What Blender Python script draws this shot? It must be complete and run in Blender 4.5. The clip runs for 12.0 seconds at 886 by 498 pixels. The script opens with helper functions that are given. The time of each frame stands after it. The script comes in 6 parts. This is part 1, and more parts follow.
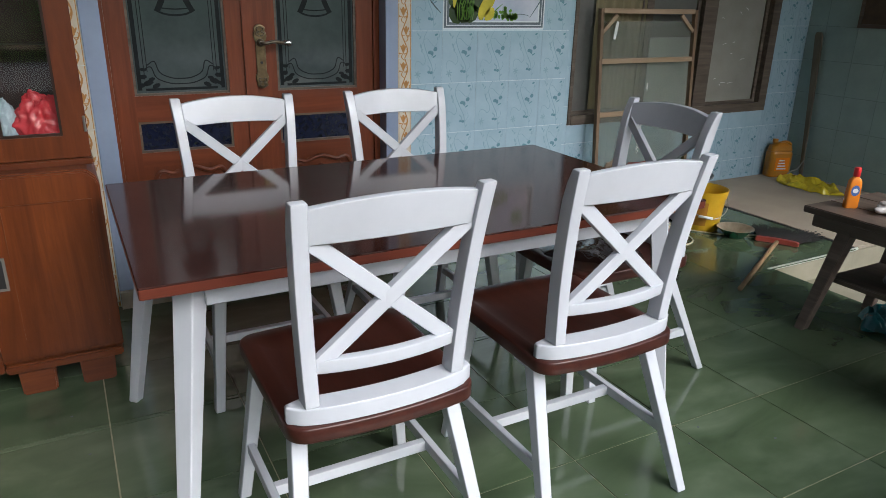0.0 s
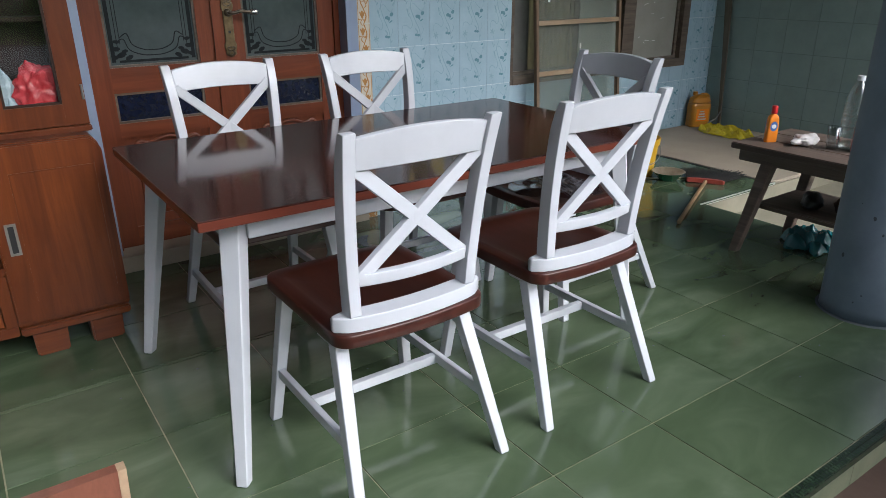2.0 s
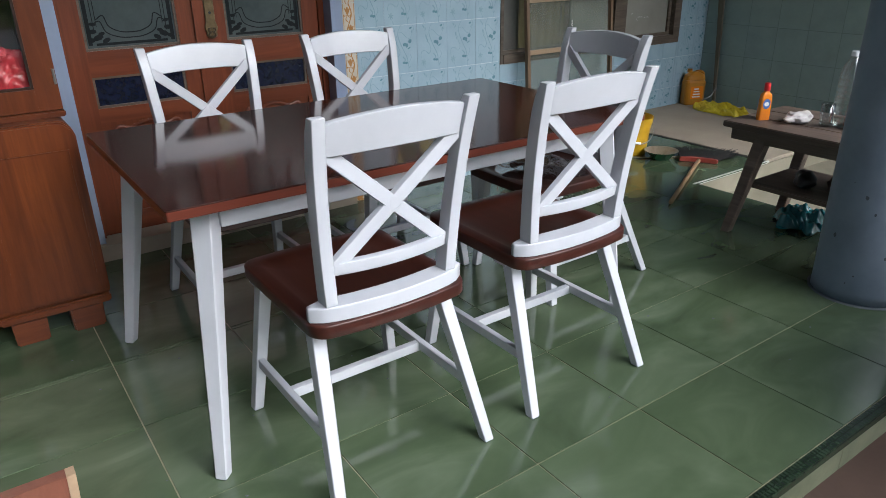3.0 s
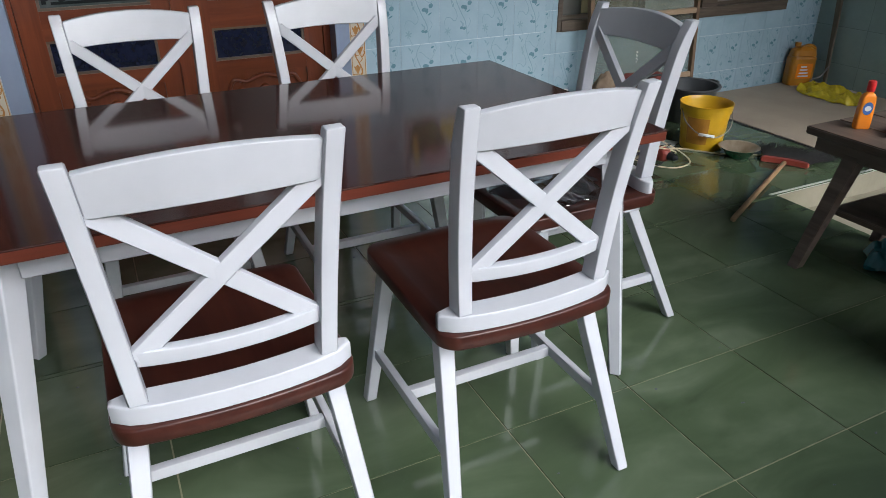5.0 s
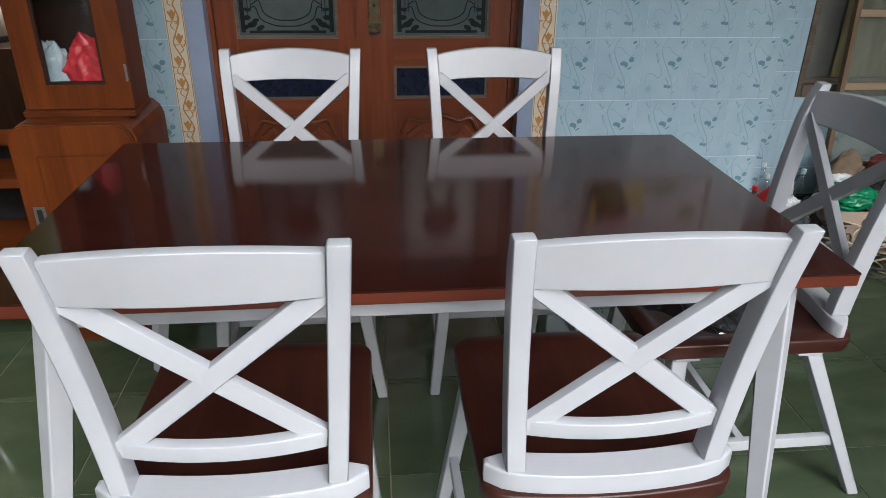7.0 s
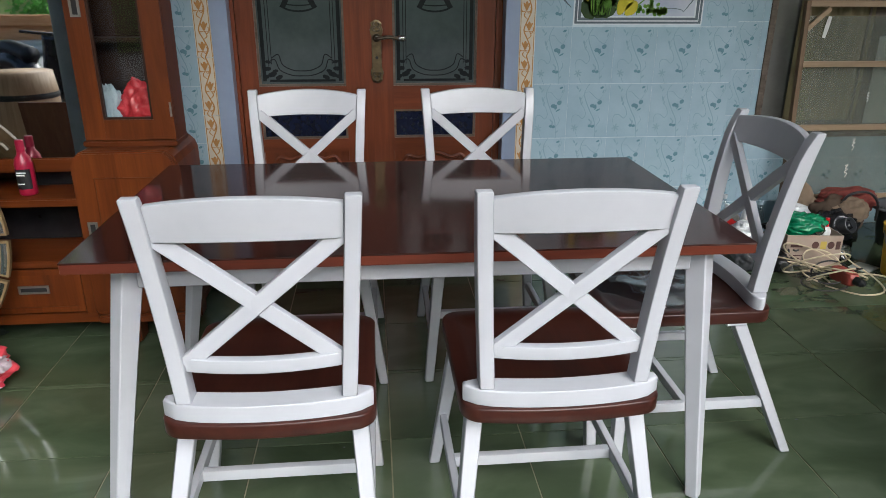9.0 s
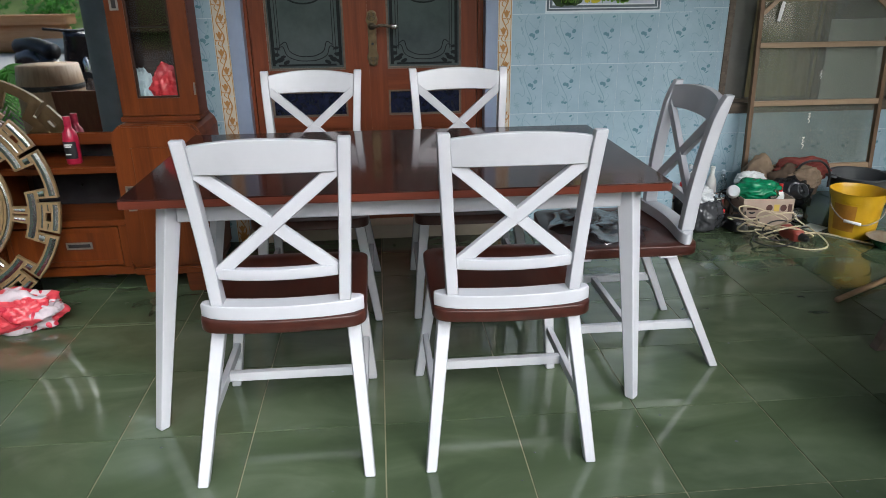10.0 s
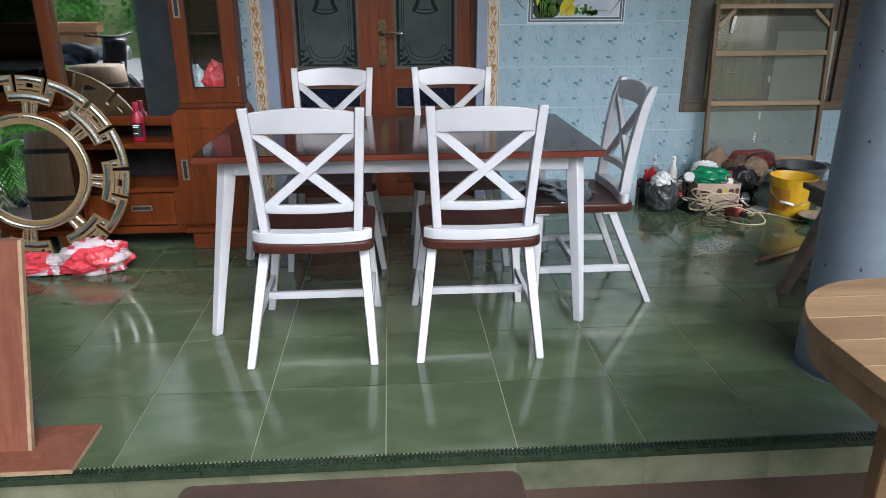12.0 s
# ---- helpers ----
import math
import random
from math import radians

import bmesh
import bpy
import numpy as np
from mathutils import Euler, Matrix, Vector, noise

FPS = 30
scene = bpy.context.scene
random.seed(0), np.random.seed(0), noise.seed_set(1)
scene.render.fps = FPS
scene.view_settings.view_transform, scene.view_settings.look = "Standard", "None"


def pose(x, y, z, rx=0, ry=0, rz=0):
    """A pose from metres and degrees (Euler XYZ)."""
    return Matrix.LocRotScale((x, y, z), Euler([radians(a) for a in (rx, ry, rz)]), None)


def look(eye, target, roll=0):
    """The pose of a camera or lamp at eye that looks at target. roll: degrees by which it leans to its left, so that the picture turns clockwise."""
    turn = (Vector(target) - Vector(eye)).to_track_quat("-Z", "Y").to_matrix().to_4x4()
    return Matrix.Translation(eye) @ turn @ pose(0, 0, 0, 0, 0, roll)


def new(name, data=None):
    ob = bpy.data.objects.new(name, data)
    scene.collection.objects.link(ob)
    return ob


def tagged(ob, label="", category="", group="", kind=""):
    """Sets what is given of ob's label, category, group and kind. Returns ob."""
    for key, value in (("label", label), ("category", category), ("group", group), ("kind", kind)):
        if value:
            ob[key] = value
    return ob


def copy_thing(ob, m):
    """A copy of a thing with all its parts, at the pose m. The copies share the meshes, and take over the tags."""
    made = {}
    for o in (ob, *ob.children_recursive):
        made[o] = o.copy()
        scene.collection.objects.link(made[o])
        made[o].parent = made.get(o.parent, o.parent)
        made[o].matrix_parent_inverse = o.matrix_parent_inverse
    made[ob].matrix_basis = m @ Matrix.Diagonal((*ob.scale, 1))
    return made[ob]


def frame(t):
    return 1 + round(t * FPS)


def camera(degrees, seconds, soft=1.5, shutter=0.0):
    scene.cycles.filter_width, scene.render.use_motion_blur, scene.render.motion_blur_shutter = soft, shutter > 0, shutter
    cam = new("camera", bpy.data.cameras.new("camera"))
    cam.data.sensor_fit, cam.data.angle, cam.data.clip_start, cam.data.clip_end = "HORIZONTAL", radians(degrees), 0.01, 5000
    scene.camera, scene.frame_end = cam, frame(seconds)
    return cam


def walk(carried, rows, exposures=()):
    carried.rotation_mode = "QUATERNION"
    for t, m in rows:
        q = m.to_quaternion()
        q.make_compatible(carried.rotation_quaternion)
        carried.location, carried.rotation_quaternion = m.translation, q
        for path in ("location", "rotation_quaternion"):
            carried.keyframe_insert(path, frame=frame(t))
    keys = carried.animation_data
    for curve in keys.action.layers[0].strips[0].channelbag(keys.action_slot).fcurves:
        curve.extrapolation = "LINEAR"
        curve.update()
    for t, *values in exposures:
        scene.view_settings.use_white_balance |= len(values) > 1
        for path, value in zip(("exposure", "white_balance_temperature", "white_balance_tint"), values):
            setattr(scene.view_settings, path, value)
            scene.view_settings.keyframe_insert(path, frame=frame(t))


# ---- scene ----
cam = camera(65.0, 12.0, 0.75)
PATH = [
    (0, (-0.083, -1.417, 1.307), (0.816, 0.235, 0.627), 1.2),
    (0.5, (-0.246, -1.451, 1.292), (0.784, 0.115, 0.595), -1.0),
    (1, (-0.373, -1.5, 1.275), (0.696, 0.019, 0.533), -0.2),
    (1.5, (-0.414, -1.539, 1.273), (0.658, -0.007, 0.564), 0.4),
    (2, (-0.406, -1.547, 1.273), (0.659, -0.024, 0.532), -0.3),
    (2.5, (-0.376, -1.534, 1.27), (0.701, -0.03, 0.51), -0.6),
    (2.7, (-0.37, -1.542, 1.27), (0.703, -0.038, 0.502), -0.7),
    (4.3, (0.069, -1.423, 1.267), (0.959, 0.11, 0.341), -2.0),
    (4.5, (0.151, -1.395, 1.267), (1.009, 0.164, 0.353), -2.2),
    (5, (0.339, -1.276, 1.29), (1.119, 0.319, 0.369), -0.3),
    (5.5, (0.424, -1.195, 1.296), (0.999, 0.474, 0.356), -1.2),
    (6, (0.58, -1.127, 1.315), (0.856, 0.634, 0.408), 1.6),
    (6.5, (0.686, -1.084, 1.343), (0.846, 0.7, 0.453), 2.4),
    (6.7, (0.694, -1.068, 1.342), (0.859, 0.721, 0.46), 1.3),
    (8.3, (0.711, -1.207, 1.326), (0.939, 0.63, 0.567), 0.5),
    (8.5, (0.697, -1.285, 1.319), (0.906, 0.567, 0.594), 0.1),
    (9, (0.69, -1.485, 1.31), (0.877, 0.379, 0.61), 0.3),
    (9.5, (0.733, -1.708, 1.3), (0.892, 0.17, 0.63), -0.6),
    (10, (0.741, -1.938, 1.303), (0.902, -0.077, 0.59), -0.6),
    (10.5, (0.707, -2.174, 1.299), (0.906, -0.304, 0.616), -0.1),
    (11, (0.708, -2.372, 1.312), (0.902, -0.49, 0.664), -0.6),
    (11.5, (0.753, -2.531, 1.316), (0.934, -0.664, 0.623), -0.1),
    (12, (0.759, -2.661, 1.317), (0.895, -0.786, 0.633), -0.1),
]
EXPOSURES = [(0.0, 0.82, 5650, 6), (2.5, 0.87, 5550, 7), (4.5, 0.82, 5550, 7), (5.5, 0.68, 5700, 7), (8.5, 0.68, 5750, 6), (9.5, 0.72, 5750, 6), (12.0, 0.88, 5600, 8)]
walk(cam, [(t, look(eye, target, roll)) for t, eye, target, roll in PATH], EXPOSURES)

# ---- world and light ----
world = bpy.data.worlds.new("sky")
scene.world = world
world.use_nodes = True
wn = world.node_tree
sky = wn.nodes.new("ShaderNodeTexSky")
sky.sky_type = 'NISHITA'
sky.sun_disc = False
sky.sun_elevation = radians(38)
sky.sun_rotation = radians(161)
sky.air_density, sky.dust_density = 0.7, 6.0
wn.links.new(sky.outputs[0], wn.nodes["Background"].inputs[0])
wn.nodes["Background"].inputs[1].default_value = 0.13
sun = new("sun", bpy.data.lights.new("sun", 'SUN'))
sun.data.energy, sun.data.angle, sun.data.color = 1.5, radians(52), (1.0, 0.985, 0.965)
sun.matrix_world = look((0.85, -2.5, 2.1), (0, 0, 0))


# ---- materials ----
def shader(name):
    m = bpy.data.materials.new(name)
    m.use_nodes = True
    return m, m.node_tree, m.node_tree.nodes["Principled BSDF"]


def coords(nt, stretch=(1, 1, 1), shift=False):
    tc = nt.nodes.new("ShaderNodeTexCoord")
    mp = nt.nodes.new("ShaderNodeMapping")
    nt.links.new(tc.outputs["Object"], mp.inputs[0])
    mp.inputs["Scale"].default_value = stretch
    if shift:
        info = nt.nodes.new("ShaderNodeObjectInfo")
        mul = nt.nodes.new("ShaderNodeVectorMath")
        mul.operation = 'SCALE'
        mul.inputs[0].default_value = (17.0, 31.0, 7.0)
        nt.links.new(info.outputs["Random"], mul.inputs["Scale"])
        nt.links.new(mul.outputs[0], mp.inputs["Location"])
    return mp.outputs[0]


def clouds(nt, vec, scale, detail=5, rough=0.55, distort=0.0):
    n = nt.nodes.new("ShaderNodeTexNoise")
    n.inputs["Scale"].default_value, n.inputs["Detail"].default_value = scale, detail
    n.inputs["Roughness"].default_value, n.inputs["Distortion"].default_value = rough, distort
    nt.links.new(vec, n.inputs["Vector"])
    return n.outputs["Fac"]


def ramp(nt, fac, stops):
    r = nt.nodes.new("ShaderNodeValToRGB")
    while len(r.color_ramp.elements) < len(stops):
        r.color_ramp.elements.new(0.5)
    for e, (p, c) in zip(r.color_ramp.elements, stops):
        e.position, e.color = p, (*c, 1) if len(c) == 3 else c
    nt.links.new(fac, r.inputs[0])
    return r.outputs[0]


def blend(nt, a, b, fac, mode='MIX'):
    x = nt.nodes.new("ShaderNodeMix")
    x.data_type, x.blend_type = 'RGBA', mode
    for i, v in ((0, fac), (6, a), (7, b)):
        if hasattr(v, "is_output"):
            nt.links.new(v, x.inputs[i])
        else:
            x.inputs[i].default_value = v if i == 0 else (*v, 1)
    return x.outputs[2]


def bumped(nt, bsdf, height, strength, distance=0.002):
    b = nt.nodes.new("ShaderNodeBump")
    b.inputs["Strength"].default_value, b.inputs["Distance"].default_value = strength, distance
    nt.links.new(height, b.inputs["Height"])
    nt.links.new(b.outputs[0], bsdf.inputs["Normal"])


def surface(name, dark, light, scale=8, rough=0.5, metal=0.0, bump=0.15, stretch=(1, 1, 1), fine=60, shift=True, coat=0.0, spec=0.5, spread=0.25, rvar=0.15):
    """Two scales of variation between two colours, with a little relief and uneven gloss."""
    m, nt, b = shader(name)
    v = coords(nt, stretch, shift)
    big, small = clouds(nt, v, scale), clouds(nt, v, fine, 3)
    c = ramp(nt, big, [(0.5 - spread, dark), (0.5 + spread, light)])
    mid = [(p + q) / 2 for p, q in zip(dark, light)]
    c = blend(nt, c, blend(nt, dark, mid, small), 0.35)
    nt.links.new(c, b.inputs["Base Color"])
    rr = nt.nodes.new("ShaderNodeMapRange")
    nt.links.new(big, rr.inputs[0])
    rr.inputs[3].default_value, rr.inputs[4].default_value = max(0.02, rough - rvar * rough), rough + rvar * rough
    nt.links.new(rr.outputs[0], b.inputs["Roughness"])
    b.inputs["Metallic"].default_value, b.inputs["Coat Weight"].default_value = metal, coat
    b.inputs["Coat Roughness"].default_value, b.inputs["Specular IOR Level"].default_value = 0.08, spec
    if bump:
        bumped(nt, b, small, bump)
    return m


def wood(name, dark, light, axis=0, rough=0.35, coat=0.0, grain=26, bump=0.1, across=14.0, blotch=0.3):
    """Long grain along the axis, with a broad blotch and fine pores."""
    m, nt, b = shader(name)
    st = [across, across, across]
    st[axis] = 1.0
    v = coords(nt, st, True)
    g = clouds(nt, v, grain / 14, 6, 0.65, 0.6)
    broad = clouds(nt, coords(nt, (1, 1, 1), True), 3.0, 3)
    pore_st = [160.0, 160.0, 160.0]
    pore_st[axis] = 6.0
    pores = clouds(nt, coords(nt, pore_st, True), 1.0, 2)
    c = ramp(nt, g, [(0.3, dark), (0.7, light)])
    c = blend(nt, c, dark, ramp(nt, broad, [(0.4, (0, 0, 0)), (0.75, (blotch, blotch, blotch))]))
    c = blend(nt, c, dark, ramp(nt, pores, [(0.55, (0, 0, 0)), (0.8, (0.35, 0.35, 0.35))]))
    nt.links.new(c, b.inputs["Base Color"])
    b.inputs["Roughness"].default_value, b.inputs["Coat Weight"].default_value, b.inputs["Coat Roughness"].default_value = rough, coat, 0.06
    b.inputs["Specular IOR Level"].default_value = 0.33 if rough < 0.15 else 0.3
    bumped(nt, b, g, bump, 0.001)
    return m


def floor_tile_material():
    m, nt, b = shader("green_marbled_tile")
    v = coords(nt, (1, 1, 1), True)
    streak = clouds(nt, coords(nt, (1.8, 3.4, 1), True), 1.3, 4, 0.5, 1.0)
    big, small = clouds(nt, v, 4.0, 4), clouds(nt, v, 70, 3)
    c = ramp(nt, streak, [(0.22, (0.042, 0.060, 0.032)), (0.46, (0.068, 0.094, 0.051)), (0.60, (0.092, 0.121, 0.071)), (0.78, (0.132, 0.163, 0.107))])
    c = blend(nt, c, (0.064, 0.092, 0.046), ramp(nt, big, [(0.35, (0, 0, 0)), (0.7, (0.45, 0.45, 0.45))]))
    c = blend(nt, c, (0.10, 0.10, 0.07), ramp(nt, small, [(0.62, (0, 0, 0)), (0.8, (0.25, 0.25, 0.25))]))
    nt.links.new(c, b.inputs["Base Color"])
    smear = clouds(nt, coords(nt, (1, 1, 1), True), 6.0, 5)
    nt.links.new(ramp(nt, smear, [(0.3, (0.045, 0.045, 0.045)), (0.75, (0.20, 0.20, 0.20))]), b.inputs["Roughness"])
    b.inputs["Specular IOR Level"].default_value = 0.65
    bumped(nt, b, big, 0.05, 0.004)
    return m


def glass(name, tint=(0.9, 0.95, 0.95), gloss=0.06, rough=0.02):
    """Thin pane: what is behind it shows through, and it mirrors more at a slant."""
    m, nt, b = shader(name)
    out = nt.nodes["Material Output"]
    tr, gl, lw, mx = [nt.nodes.new("ShaderNode" + k) for k in ("BsdfTransparent", "BsdfGlossy", "LayerWeight", "MixShader")]
    tr.inputs[0].default_value = (*tint, 1)
    gl.inputs["Roughness"].default_value = rough
    lw.inputs["Blend"].default_value = 0.5
    curve = nt.nodes.new("ShaderNodeMath")
    curve.operation = 'POWER'
    curve.inputs[1].default_value = 4.0
    nt.links.new(lw.outputs["Facing"], curve.inputs[0])
    lift = nt.nodes.new("ShaderNodeMapRange")
    lift.inputs[3].default_value, lift.inputs[4].default_value = gloss, 0.9
    nt.links.new(curve.outputs[0], lift.inputs[0])
    nt.links.new(lift.outputs[0], mx.inputs[0])
    nt.links.new(tr.outputs[0], mx.inputs[1])
    nt.links.new(gl.outputs[0], mx.inputs[2])
    nt.links.new(mx.outputs[0], out.inputs[0])
    nt.nodes.remove(b)
    return m


def plastic(name, c, rough=0.35, spec=0.5, through_light=0.0):
    m = surface(name, [k * 0.8 for k in c], [min(1, k * 1.1) for k in c], 6, rough, bump=0.05, spec=spec)
    if through_light:
        m.node_tree.nodes["Principled BSDF"].inputs["Transmission Weight"].default_value = through_light
    return m


M_WHITE = surface("white_lacquer", (0.475, 0.485, 0.515), (0.55, 0.56, 0.59), 9, 0.24, bump=0.03, spec=0.5)
M_TOP = wood("dark_varnished_tabletop", (0.018, 0.005, 0.0035), (0.044, 0.0105, 0.007), 0, 0.10, 0.0, 20, 0.05)
M_EDGE = wood("red_brown_edge", (0.085, 0.020, 0.011), (0.145, 0.035, 0.018), 0, 0.28, 0.2, 20, 0.05)
M_SEAT = wood("mahogany_seat", (0.034, 0.0105, 0.0075), (0.066, 0.020, 0.0125), 1, 0.32, 0.12, 20, 0.05)
M_TEAK = wood("orange_teak_vertical", (0.064, 0.0135, 0.003), (0.165, 0.041, 0.0075), 2, 0.36, 0.05, 18, 0.08, 14.0, 0.55)
M_TEAK_X = wood("orange_teak_lengthwise", (0.064, 0.0135, 0.003), (0.165, 0.041, 0.0075), 0, 0.36, 0.05, 18, 0.08, 14.0, 0.55)
# inside teak, a darker copy of M_TEAK with the cabinet's inner shade put in
M_TEAK_SHADED = wood("teak_inside_shaded", (0.014, 0.005, 0.0025), (0.034, 0.012, 0.005), 2, 0.5)
M_DOOR = wood("brown_door_wood", (0.105, 0.026, 0.010), (0.20, 0.051, 0.018), 2, 0.35, 0.15, 18, 0.1)
M_DOOR_X = wood("brown_door_wood_rail", (0.105, 0.026, 0.010), (0.195, 0.050, 0.018), 0, 0.35, 0.15, 18, 0.1)
M_FRAME = wood("window_frame_wood", (0.065, 0.052, 0.041), (0.165, 0.128, 0.096), 0, 0.55)
M_PINE = wood("raw_pine_batten", (0.27, 0.185, 0.11), (0.44, 0.325, 0.215), 0, 0.6)
M_PINE_Z = wood("raw_pine_upright", (0.12, 0.075, 0.043), (0.25, 0.165, 0.10), 2, 0.6)
M_BENCH = wood("weathered_dark_bench", (0.060, 0.044, 0.034), (0.165, 0.122, 0.095), 1, 0.5, 0.0, 18, 0.25)
M_LIGHTWOOD = wood("raw_teak_board", (0.19, 0.115, 0.058), (0.36, 0.235, 0.125), 0, 0.5, 0.0, 16, 0.12, 9.0)
M_BOARD = wood("reddish_panel_face", (0.115, 0.040, 0.024), (0.205, 0.080, 0.048), 2, 0.4)
M_BOARD_EDGE = surface("raw_panel_edge", (0.20, 0.125, 0.07), (0.40, 0.285, 0.175), 30, 0.8)
M_FLOOR = floor_tile_material()
M_GROUT = surface("pale_grout", (0.15, 0.145, 0.085), (0.34, 0.315, 0.20), 20, 0.9)
# side wall joints, darker than M_WGROUT to go with its shaded tiles
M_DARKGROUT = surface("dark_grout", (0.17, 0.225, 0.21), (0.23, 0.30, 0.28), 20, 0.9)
M_TILE = surface("pale_blue_glazed_tile", (0.30, 0.42, 0.50), (0.43, 0.55, 0.62), 9, 0.16, bump=0.04, fine=22, spread=0.3)
M_MOTIF = surface("teal_vine_print", (0.125, 0.24, 0.295), (0.195, 0.33, 0.385), 30, 0.2, bump=0)
M_MOTIF_PALE = surface("pale_vine_print", (0.22, 0.345, 0.41), (0.31, 0.44, 0.505), 30, 0.2, bump=0)
M_WGROUT = surface("wall_joint", (0.46, 0.56, 0.61), (0.66, 0.73, 0.76), 30, 0.85)
# the pale blue tile again, with the side wall's shade put into its colour
M_TILE_SHADED = surface("shaded_side_tile", (0.23, 0.305, 0.285), (0.33, 0.415, 0.39), 7, 0.3, bump=0.06)
M_CREAM = surface("cream_border_tile", (0.56, 0.49, 0.37), (0.70, 0.645, 0.53), 25, 0.25, bump=0.05)
M_OCHRE = surface("ochre_border_print", (0.35, 0.15, 0.03), (0.50, 0.26, 0.07), 60, 0.3, bump=0.1)
M_GREYBLUE = surface("grey_blue_gloss_paint", (0.22, 0.27, 0.38), (0.31, 0.37, 0.49), 6, 0.3, bump=0.08)
M_PILLAR = surface("blue_grey_cement_paint", (0.125, 0.155, 0.195), (0.215, 0.255, 0.315), 7, 0.5, bump=0.25, fine=45)
M_CHIP = surface("chipped_plaster", (0.05, 0.06, 0.07), (0.10, 0.11, 0.12), 40, 0.9)
M_WALL = surface("grey_plaster", (0.16, 0.19, 0.19), (0.24, 0.27, 0.27), 4, 0.8, bump=0.2)
M_CEIL = surface("unseen_dark_ceiling", (0.075, 0.06, 0.046), (0.12, 0.098, 0.078), 3, 0.8)
M_CONCRETE = surface("beige_cement", (0.30, 0.25, 0.19), (0.42, 0.36, 0.28), 5, 0.7, bump=0.4, fine=80)
M_RISER = surface("green_stained_riser", (0.055, 0.066, 0.036), (0.20, 0.205, 0.135), 5, 0.5, bump=0.3, spread=0.16)
M_TRIM = surface("green_ridged_nosing", (0.008, 0.017, 0.009), (0.036, 0.056, 0.032), 30, 0.25)
M_CHROME = surface("pale_trim", (0.50, 0.52, 0.48), (0.65, 0.66, 0.62), 20, 0.3, 0.5)
M_EARTH = surface("brown_earth", (0.055, 0.032, 0.022), (0.105, 0.065, 0.045), 3, 0.95, bump=1.0, fine=35)
M_SLAB = surface("red_brown_step", (0.026, 0.017, 0.013), (0.105, 0.056, 0.040), 7, 0.85, bump=0.9, fine=40)
M_DARKGLASS = surface("smoked_frosted_glass", (0.046, 0.060, 0.061), (0.090, 0.108, 0.107), 5, 0.09, bump=0.02, fine=40)
M_ETCH = surface("etched_black_line", (0.006, 0.008, 0.009), (0.014, 0.017, 0.018), 30, 0.3, bump=0, spec=0.15)
M_ETCHWHITE = surface("white_dots", (0.5, 0.5, 0.5), (0.65, 0.65, 0.65), 30, 0.4, bump=0)
M_BLUEGLASS = surface("navy_patterned_glass", (0.004, 0.006, 0.016), (0.012, 0.017, 0.042), 45, 0.10, bump=1.0, fine=70)
M_BRONZE = surface("dark_bronze", (0.055, 0.045, 0.032), (0.17, 0.14, 0.10), 60, 0.3, 0.8, 0.4)
M_BRASS = surface("aged_brass", (0.075, 0.055, 0.032), (0.25, 0.19, 0.105), 40, 0.35, 0.9, 0.3)
M_STEEL = surface("brushed_steel", (0.55, 0.55, 0.53), (0.70, 0.70, 0.68), 30, 0.22, 1.0, 0.03)
M_DULLSTEEL = surface("dull_pull_metal", (0.20, 0.195, 0.18), (0.32, 0.31, 0.29), 30, 0.4, 0.7, 0.05)
M_BLACK = surface("black_rubber", (0.008, 0.008, 0.009), (0.020, 0.020, 0.021), 12, 0.45)
M_BLACKGLOSS = surface("black_film", (0.010, 0.010, 0.012), (0.03, 0.03, 0.033), 12, 0.18, bump=0.3, fine=30)
# opaque panes; dark room behind and some reflection put into their colours
M_PANEDARK = surface("dark_room_pane", (0.10, 0.10, 0.093), (0.20, 0.195, 0.18), 3, 0.10, bump=0.02)
M_PANE = surface("dusty_reflecting_pane", (0.24, 0.23, 0.20), (0.38, 0.365, 0.325), 3, 0.14, bump=0.02)
M_TANPANE = surface("tan_reflection_cloth", (0.14, 0.115, 0.055), (0.27, 0.225, 0.12), 4, 0.7, stretch=(6, 1, 1))
M_PALESHEET = surface("pale_reflection_and_card", (0.34, 0.37, 0.34), (0.47, 0.50, 0.46), 3, 0.5, bump=0.03)
M_GLASS = glass("clear_glass", (0.93, 0.96, 0.95), 0.035)
M_CABGLASS = glass("cabinet_glass", (0.92, 0.93, 0.92), 0.035)
# lets almost nothing of the left case show through
M_BLACKPANE = glass("near_black_pane", (0.07, 0.07, 0.075), 0.03)
M_PET = glass("clear_bottle_plastic", (0.93, 0.95, 0.95), 0.16, 0.10)
M_DUSTY = glass("dusty_glass", (0.90, 0.92, 0.90), 0.05, 0.05)
dnt = M_DUSTY.node_tree
dust, dmix = dnt.nodes.new("ShaderNodeBsdfDiffuse"), dnt.nodes.new("ShaderNodeMixShader")
dust.inputs[0].default_value = (0.36, 0.37, 0.32, 1)
dfac = dnt.nodes.new("ShaderNodeMapRange")
dnt.links.new(clouds(dnt, coords(dnt, (1, 1, 0.5)), 3.0, 5), dfac.inputs[0])
dfac.inputs[3].default_value, dfac.inputs[4].default_value = 0.08, 0.36
dnt.links.new(dfac.outputs[0], dmix.inputs[0])
dnt.links.new(dnt.nodes["Material Output"].inputs[0].links[0].from_socket, dmix.inputs[1])
dnt.links.new(dust.outputs[0], dmix.inputs[2])
dnt.links.new(dmix.outputs[0], dnt.nodes["Material Output"].inputs[0])
M_MIRROR = surface("silvered_mirror", (0.80, 0.82, 0.81), (0.84, 0.86, 0.85), 3, 0.015, 1.0, 0)
M_MIRROR.node_tree.nodes["Principled BSDF"].inputs["Roughness"].default_value = 0.012
